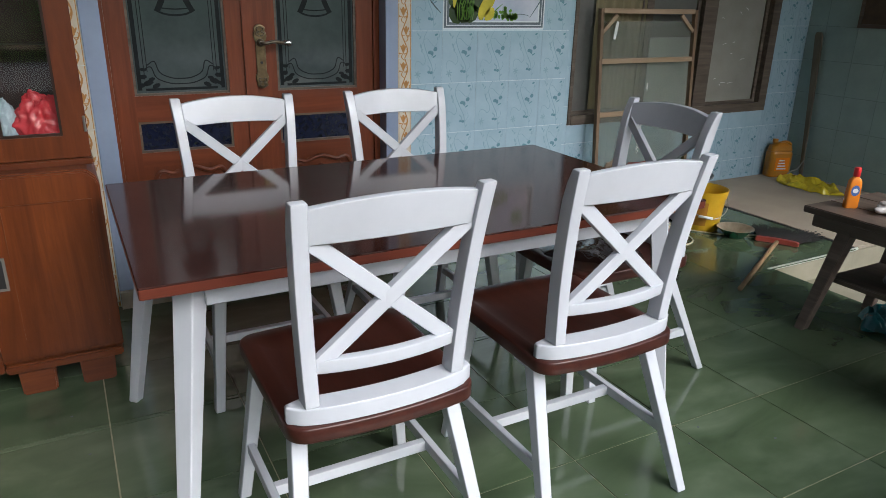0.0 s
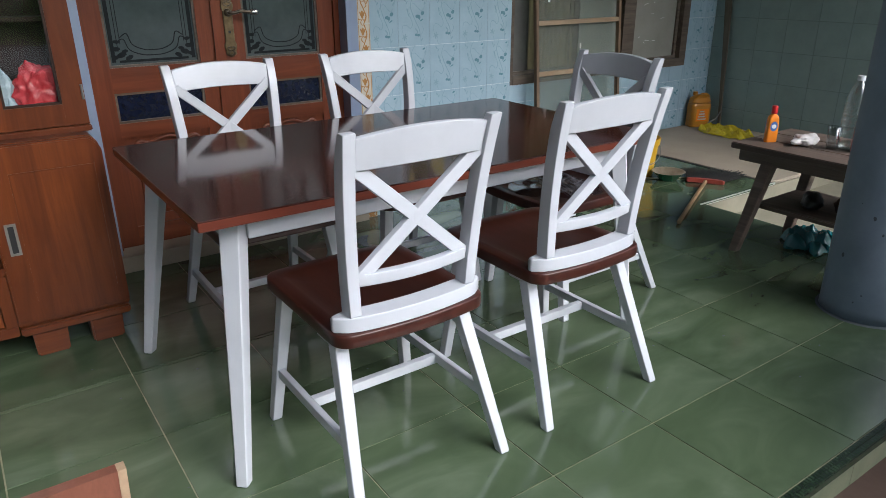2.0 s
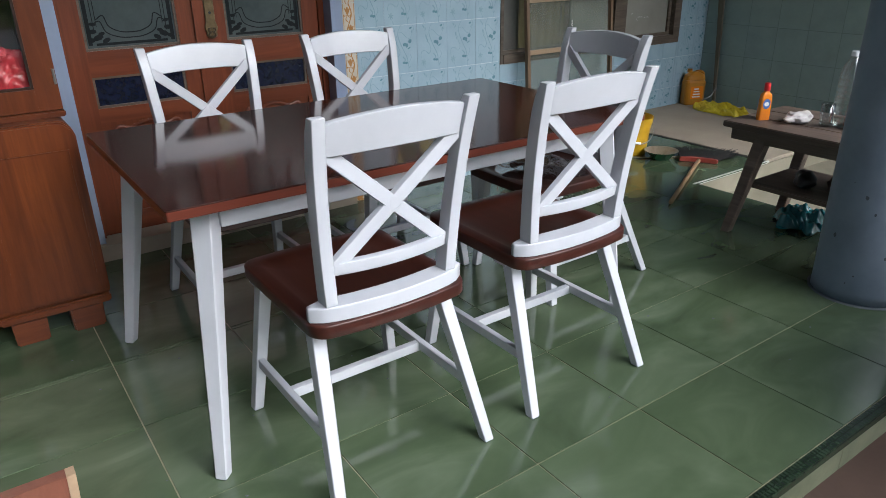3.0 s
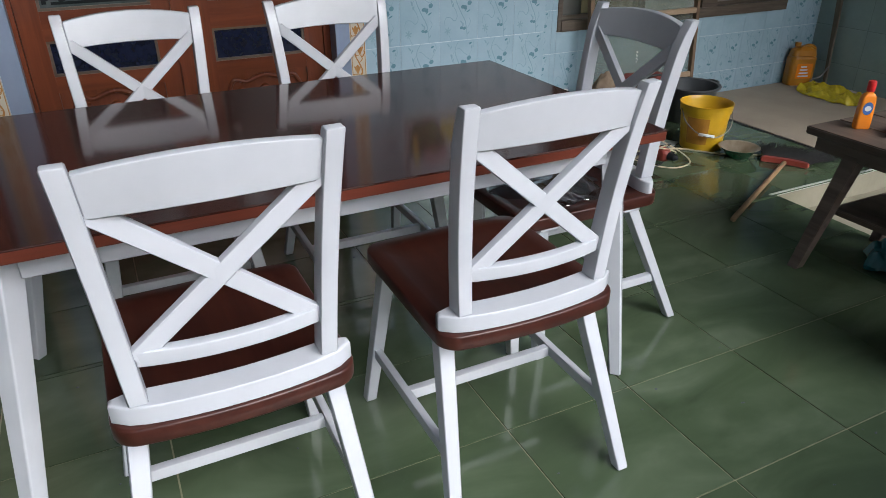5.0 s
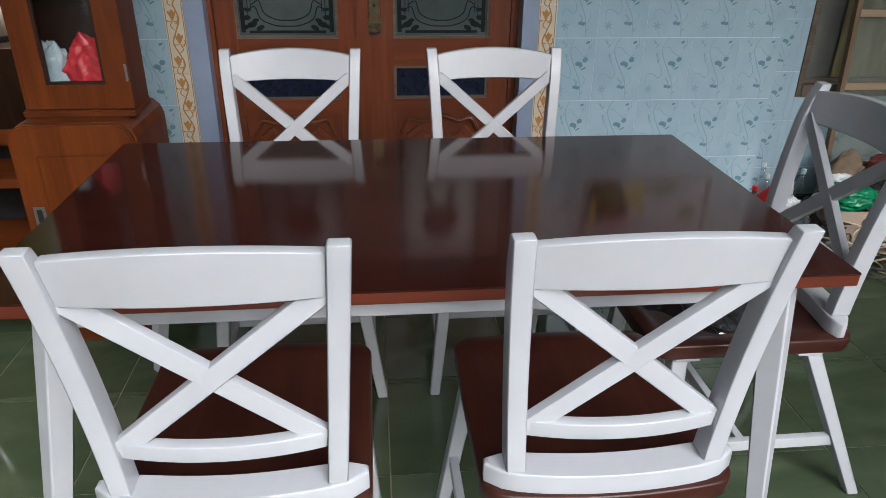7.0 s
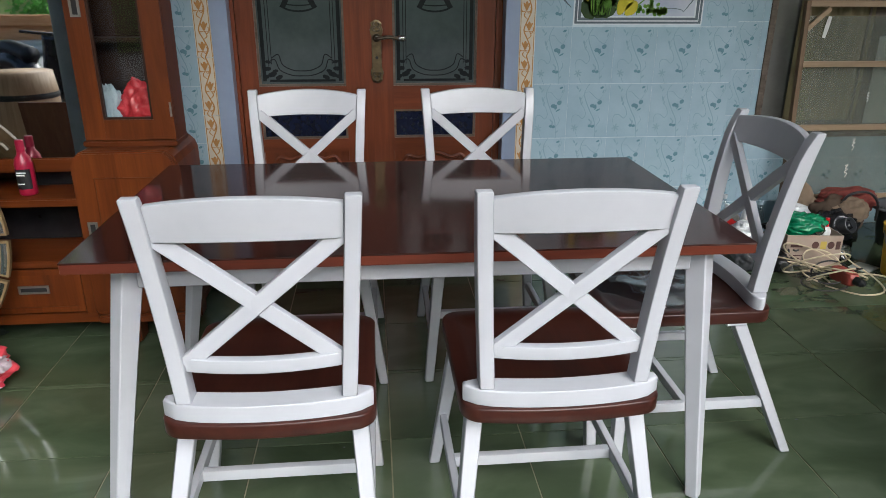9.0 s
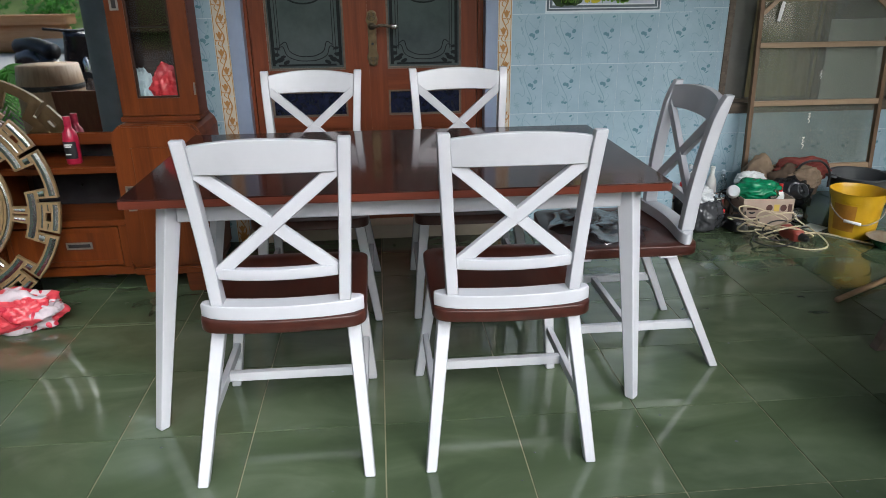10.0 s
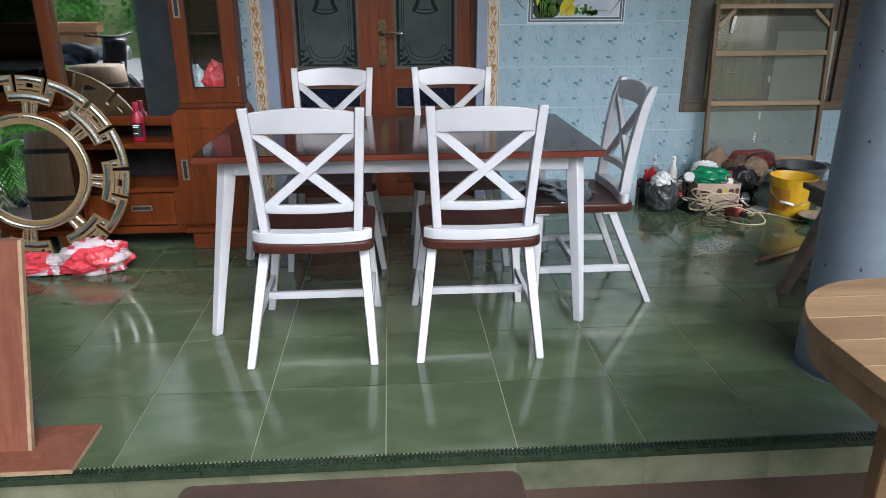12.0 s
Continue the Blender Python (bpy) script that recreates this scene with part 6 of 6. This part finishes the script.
def motorbike(at, turn):
    mb = thing("motorbike", "black scooter parked in the yard", "motorbike", at, turn)
    for x in (-0.6, 0.6):
        t = part("tyre", lathe([(0.20, -0.04), (0.27, -0.045), (0.28, 0.0), (0.27, 0.045), (0.20, 0.04), (0.20, -0.04)], 28, False), M_BLACK, mb)
        t.matrix_basis = pose(x, 0, 0.28, 90, 0, 0)
        part("wheel_rim", lathe([(0.20, -0.02), (0.20, 0.02), (0.03, 0.03), (0.03, -0.03)], 20), M_STEEL, t)
    part("body", tube([(-0.65, 0, 0.62), (-0.3, 0, 0.66), (0.0, 0, 0.45), (0.3, 0, 0.42), (0.42, 0, 0.75), (0.46, 0, 0.98)], 0.14, 14), M_BLACKGLOSS, mb, smooth=True)
    part("seat", tube([(-0.72, 0, 0.78), (-0.4, 0, 0.80), (-0.05, 0, 0.74)], 0.10, 12), M_BLACK, mb, smooth=True)
    part("fork", tube([(0.47, 0, 0.95), (0.6, 0, 0.28)], 0.035, 10, 1), M_STEEL, mb, smooth=True)
    part("handlebar", tube([(0.36, -0.33, 1.03), (0.45, -0.1, 1.0), (0.45, 0.1, 1.0), (0.36, 0.33, 1.03)], 0.016, 8), M_BLACK, mb, smooth=True)
    part("exhaust", tube([(-0.1, -0.15, 0.25), (-0.75, -0.17, 0.36)], 0.05, 12, 1), M_STEEL, mb, smooth=True)


motorbike((-3.05, -4.6, -0.15), 35)
log = thing("felled_log", "half-sawn log with orange cut face beside the lane", "log")
part("bark_side", tube([(-10.5, -13.7, 0.20), (-8.5, -13.75, 0.22), (-6.6, -13.65, 0.20)], 0.36, 16), M_SAWN, log, smooth=True)
part("sawn_face", soften(outline_slab(round_rect(-10.6, -6.4, -13.95, -13.35, 0.12, 4), 0.50, 0.72, 0.06), 0.01), M_SAWN, log, "orange freshly sawn face")
stump = part("pale_log", tube([(-7.3, -13.15, 0.02), (-6.5, -13.2, 0.04), (-5.6, -13.1, 0.02)], 0.17, 14), M_CHROME, smooth=True)
tagged(stump, "short pale log lying at the lane's edge", "log")


def leaf_cloud(bm, centre, size, count, leaf, seed):
    r = random.Random(seed)
    for _ in range(count):
        p = Vector((r.gauss(0, 0.45) * size[0], r.gauss(0, 0.45) * size[1], r.gauss(0, 0.45) * size[2])) + Vector(centre)
        p.z = max(p.z, -0.12)
        a, b = Vector((r.uniform(-1, 1), r.uniform(-1, 1), r.uniform(-0.5, 1))).normalized() * leaf, Vector((r.uniform(-1, 1), r.uniform(-1, 1), r.uniform(-1, 1))).normalized() * leaf * 0.4
        v = [bm.verts.new(p), bm.verts.new(p + a * 0.5 + b), bm.verts.new(p + a), bm.verts.new(p + a * 0.5 - b)]
        bm.faces.new(v)


def tree(at, height, spread, seed):
    tr = thing("tree", "leafy tree in or beyond the yard, holding back sky light", "tree", at, group="trees beyond the lane")
    r = random.Random(seed)
    part("trunk", tube([(0, 0, 0), (0.1, 0.05, height * 0.4), (0.0, 0.1, height * 0.75)], 0.16, 10, 4, 0.5), M_BARK, tr, smooth=True)
    cr = bmesh.new()
    for k in range(9):
        a = r.uniform(0, 6.28)
        tip = (math.cos(a) * spread * 0.6, math.sin(a) * spread * 0.6, height * r.uniform(0.6, 1.0))
        part("limb", tube([(0.05, 0.05, height * 0.45), (tip[0] * 0.5, tip[1] * 0.5, tip[2] * 0.85), tip], 0.05, 6, 3, 0.3), M_BARK, tr)
        leaf_cloud(cr, tip, (spread * 0.5, spread * 0.5, height * 0.16), 420, 0.28, seed * 31 + k)
    part("crown", cr, M_LEAF, tr)


# first three added out of view to darken the west; far crowns hide sky
for k, (x, y, h) in enumerate(((-9.8, -4.2, 7.0), (-6.6, -6.2, 8.0), (-8.6, -9.5, 8.5), (-11.5, -26, 11), (-6.5, -27, 12), (-1.5, -26, 12), (3, -27, 11), (7.5, -26, 12), (-16.5, -26, 11), (12, -26, 11))):
    tree((x, y, -0.15), h, 3.0 if h < 10 else 4.2, 20 + k)
hedge = bmesh.new()
for k in range(46):
    leaf_cloud(hedge, (-15 + k * 0.6, -16.2 + 1.9 * math.sin(k * 2.1), 1.15 - 0.55 * math.sin(k * 2.1)), (0.6, 0.6, 0.42), 300, 0.17, 400 + k)
tagged(part("hedge", hedge, M_PALM), "rough green growth along the lane", "bushes", kind="stuff")


def palm(at, seed):
    pl = thing("potted_palm", "bright green palm in the yard", "palm", at)
    r = random.Random(seed)
    part("stem", tube([(0, 0, 0), (0.02, 0, 0.2), (0.0, 0.02, 0.45)], 0.05, 10), M_BARK, pl, smooth=True)
    for k in range(22):
        a = k * 2.4
        d = Vector((math.cos(a), math.sin(a), 0))
        rib = smooth_line([Vector((0, 0, 0.42)), d * 0.2 + Vector((0, 0, 0.62 + 0.16 * r.random())), d * 0.42 + Vector((0, 0, 0.60 + 0.2 * r.random())), d * 0.62 + Vector((0, 0, 0.25 + 0.2 * r.random()))], 9)
        bm = bmesh.new()
        s = d.cross(Vector((0, 0, 1)))
        for i in range(2, len(rib)):
            for sg in (-1, 1):
                p = rib[i]
                t = (rib[i] - rib[i - 1]).normalized()
                tip = p + (s * sg + t * 0.7).normalized() * 0.28 * math.sin(math.pi * (i + 2) / (len(rib) + 4)) - Vector((0, 0, 0.08))
                w = t * 0.017
                bm.faces.new([bm.verts.new(q) for q in (p - w, p + w, tip)])
        part("frond", bm, M_PALM, pl)


palm((-2.72, -2.15, -0.15), 2)

# ---- tiles, last ----
tile_cache = {}


def vine_tile(w, h):
    """One glazed tile with its printed vine; its face looks to -y and its lower left corner is the origin."""
    key = ("vine", round(w, 3), round(h, 3))
    if key in tile_cache:
        return tile_cache[key]
    bm = bmesh.new()
    v = add_box(bm, 0.0008, w - 0.0008, 0.0, 0.007, 0.0014, h - 0.0014)
    bmesh.ops.recalc_face_normals(bm, faces=bm.faces)
    first = len(bm.faces)
    y = -0.0004
    X, Z = lambda f: w * f, lambda f: h * f
    if w > 0.12 and h > 0.15:
        # the long stem, its side shoots and the curled tendril
        for wide, line in ((0.0042, ((0.50, 1.0), (0.40, 0.86), (0.42, 0.72), (0.55, 0.50), (0.66, 0.34), (0.70, 0.18), (0.72, 0.0))),
                           (0.0026, ((0.40, 0.84), (0.52, 0.85), (0.64, 0.76), (0.76, 0.71), (0.84, 0.80))),
                           (0.0030, ((0.38, 0.80), (0.30, 0.68), (0.40, 0.56), (0.45, 0.44), (0.38, 0.36), (0.28, 0.42), (0.17, 0.43), (0.12, 0.36), (0.13, 0.28))),
                           (0.0026, ((0.70, 0.20), (0.80, 0.32), (0.76, 0.40))), (0.0022, ((0.22, 0.14), (0.26, 0.06), (0.30, 0.0))),
                           (0.0022, ((0.86, 1.0), (0.90, 0.90), (0.84, 0.80)))):
            ribbon([(X(fx), Z(fz)) for fx, fz in line], wide, y, bm, 3, 0.5)
        for fx, fz, s, turn in ((0.30, 0.72, 0.013, 1.9), (0.34, 0.64, 0.010, 1.2), (0.22, 0.93, 0.011, 2.2), (0.28, 0.88, 0.010, 1.0), (0.60, 0.28, 0.011, 1.5), (0.56, 0.33, 0.010, 2.3), (0.84, 0.86, 0.010, 1.2), (0.74, 0.12, 0.010, 0.8)):
            disc(X(fx), Z(fz), s, s * 0.34, y - 0.0003, bm, 6, turn)
        # the star flower
        for k in range(6):
            disc(X(0.20) + 0.009 * math.cos(k * 1.05 + 0.3), Z(0.19) + 0.009 * math.sin(k * 1.05 + 0.3), 0.010, 0.0032, y - 0.0003, bm, 6, k * 1.05 + 0.3)
        pale = len(bm.faces)
        # the paired blooms and the bow below them
        for fx, fz, s, f, turn in ((0.60, 0.60, 0.012, 0.75, 0.2), (0.66, 0.585, 0.010, 0.8, 1.0), (0.77, 0.66, 0.012, 0.85, 0.6), (0.74, 0.52, 0.012, 0.28, 0.5), (0.68, 0.55, 0.009, 0.3, 0.9),
                                   (0.565, 0.225, 0.009, 0.8, 0.0), (0.64, 0.215, 0.009, 0.8, 0.3), (0.80, 0.93, 0.009, 0.55, 0.4)):
            disc(X(fx), Z(fz), s, s * f, y - 0.0003, bm, 8, turn)
        bm.faces.ensure_lookup_table()
        for i in range(first, len(bm.faces)):
            bm.faces[i].material_index = 2 if i < pale else 1
            bm.faces[i].normal_update()
    me = bpy.data.meshes.new("wall_tile")
    bm.to_mesh(me)
    bm.free()
    for m in (M_TILE, M_MOTIF, M_MOTIF_PALE):
        me.materials.append(m)
    tile_cache[key] = me
    return me


def border_tile(w, h):
    key = ("border", w, h)
    if key in tile_cache:
        return tile_cache[key]
    bm = bmesh.new()
    add_box(bm, 0.001, w - 0.001, 0.0, 0.008, 0.001, h - 0.001)
    bmesh.ops.recalc_face_normals(bm, faces=bm.faces)
    y = -0.0006
    for x in (0.005, w - 0.005):
        ribbon([(x, 0.002), (x, h / 2), (x, h - 0.002)], 0.003, y, bm, 2, 1.0)
    # a winding stem with three tulips and curled leaves
    ribbon([(w * 0.5, 0), (w * 0.72, h * 0.14), (w * 0.5, h * 0.30), (w * 0.28, h * 0.45), (w * 0.5, h * 0.62), (w * 0.72, h * 0.80), (w * 0.5, h)], 0.0055, y, bm, 4, 1.0)
    for fz, sx in ((0.12, -1), (0.45, 1), (0.79, -1)):
        x, z = w * (0.5 + 0.10 * sx), h * fz
        for a, r, wide in ((1.57, 0.020, 0.0085), (1.05, 0.019, 0.005), (2.09, 0.019, 0.005)):
            disc(x + 0.012 * math.cos(a), z + 0.016 * math.sin(a), r, wide, y - 0.0003, bm, 8, a)
        for k, q in ((1, 0.2), (-1, 2.9), (1, -0.5)):
            ribbon([(x - 0.002 * k, z - 0.004), (x + 0.014 * math.cos(q), z - 0.010 + 0.010 * math.sin(q)), (x + 0.023 * math.cos(q), z + 0.004 * k), (x + 0.017 * math.cos(q), z + 0.012 * k)], 0.004, y - 0.0001 * (k + 2), bm, 4, 0.3)
        ribbon([(x, z - 0.004), (x + 0.010 * sx, z - 0.024), (x - 0.006 * sx, z - 0.040)], 0.0045, y - 0.0002, bm, 4, 0.4)
    for i, f in enumerate(bm.faces):
        f.material_index = 0 if i < 6 else 1
    me = bpy.data.meshes.new("border_tile")
    bm.to_mesh(me)
    bm.free()
    me.materials.append(M_CREAM)
    me.materials.append(M_OCHRE)
    tile_cache[key] = me
    return me


def plain_tile(w, d, t, material, name):
    key = (name, round(w, 3), round(d, 3))
    if key not in tile_cache:
        bm = bmesh.new()
        g = 0.0016
        v = add_box(bm, g, w - g, g, d - g, -t, 0.0)
        for q in v[4:]:
            q.co.x += 0.0008 if q.co.x < w / 2 else -0.0008
            q.co.y += 0.0008 if q.co.y < d / 2 else -0.0008
        bmesh.ops.recalc_face_normals(bm, faces=bm.faces)
        me = bpy.data.meshes.new(name)
        bm.to_mesh(me)
        bm.free()
        me.materials.append(material)
        tile_cache[key] = me
    return tile_cache[key]


def cuts(a, b, origin, pitch):
    """The joints between a and b, with both ends."""
    k0 = math.ceil((a - origin) / pitch - 1e-6)
    out = [a]
    while origin + k0 * pitch < b - 1e-6:
        if origin + k0 * pitch > a + 0.004:
            out.append(origin + k0 * pitch)
        k0 += 1
    return out + [b]


def lay(mesh, name, parent, m):
    ob = new(name, mesh)
    ob.parent = parent
    ob.matrix_basis = m


for xa, xb, y, za, zb, par in ((1.418, 2.36, WALL_Y, 0.0, 2.4, wall_north), (-0.46, -0.061, WALL_Y, 0.0, 2.4, wall_north), (2.36, 2.813, WIN_Y, 0.0, 2.4, wall_window),
                               (2.813, 4.732, WIN_Y, 0.0, 0.528, wall_window), (4.732, 5.098, WIN_Y, 0.0, 2.4, wall_window)):
    xs, zs = cuts(xa, xb, 1.586, 0.1985), cuts(za, zb, 0.155, 0.25)
    for x0, x1 in zip(xs, xs[1:]):
        for z0, z1 in zip(zs, zs[1:]):
            if par is wall_north and 1.58 < x0 < 2.17 and 1.15 < z0 < 1.6:
                continue
            lay(vine_tile(x1 - x0, z1 - z0), "wall_tile", par, pose(x0, y, z0))
for x0 in (-0.060, 1.3455):
    zs = cuts(0.0, 2.4, 0.03, 0.25)
    for z0, z1 in zip(zs, zs[1:]):
        lay(border_tile(0.071, round(z1 - z0, 3)), "border_tile", wall_north, pose(x0, WALL_Y - 0.003, z0))
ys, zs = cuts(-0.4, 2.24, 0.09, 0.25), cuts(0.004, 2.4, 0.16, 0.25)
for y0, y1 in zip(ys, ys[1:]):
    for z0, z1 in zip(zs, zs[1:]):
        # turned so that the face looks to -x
        lay(plain_tile(y1 - y0, z1 - z0, 0.006, M_TILE_SHADED, "side_wall_tile"), "side_wall_tile", wall_east, Matrix(((0, 0, -1, EAST_X), (-1, 0, 0, y1), (0, 1, 0, z0), (0, 0, 0, 1))))
for xa, xb, ya, yb in ((WEST_X, 3.08, FRONT, 0.754), (WEST_X, 3.79, 0.754, 2.24)):
    xs, ys = cuts(xa, xb, 0.713, 0.408), cuts(ya, yb, -0.066, 0.40)
    for x0, x1 in zip(xs, xs[1:]):
        for y0, y1 in zip(ys, ys[1:]):
            if y0 > 1.8 and x1 < 2.36:
                continue
            lay(plain_tile(x1 - x0, y1 - y0, 0.006, M_FLOOR, "floor_tile"), "floor_tile", floor, pose(x0, y0, 0))
for i, (x0, x1) in enumerate(zip(cuts(WEST_X, 3.07, 0.711, 0.408), cuts(WEST_X, 3.07, 0.711, 0.408)[1:])):
    lay(plain_tile(x1 - x0, 0.13, 0.004, M_RISER, "riser_tile"), "riser_tile", riser, Matrix(((1, 0, 0, x0), (0, 0, -1, FRONT - 0.013), (0, 1, 0, -0.165), (0, 0, 0, 1))))
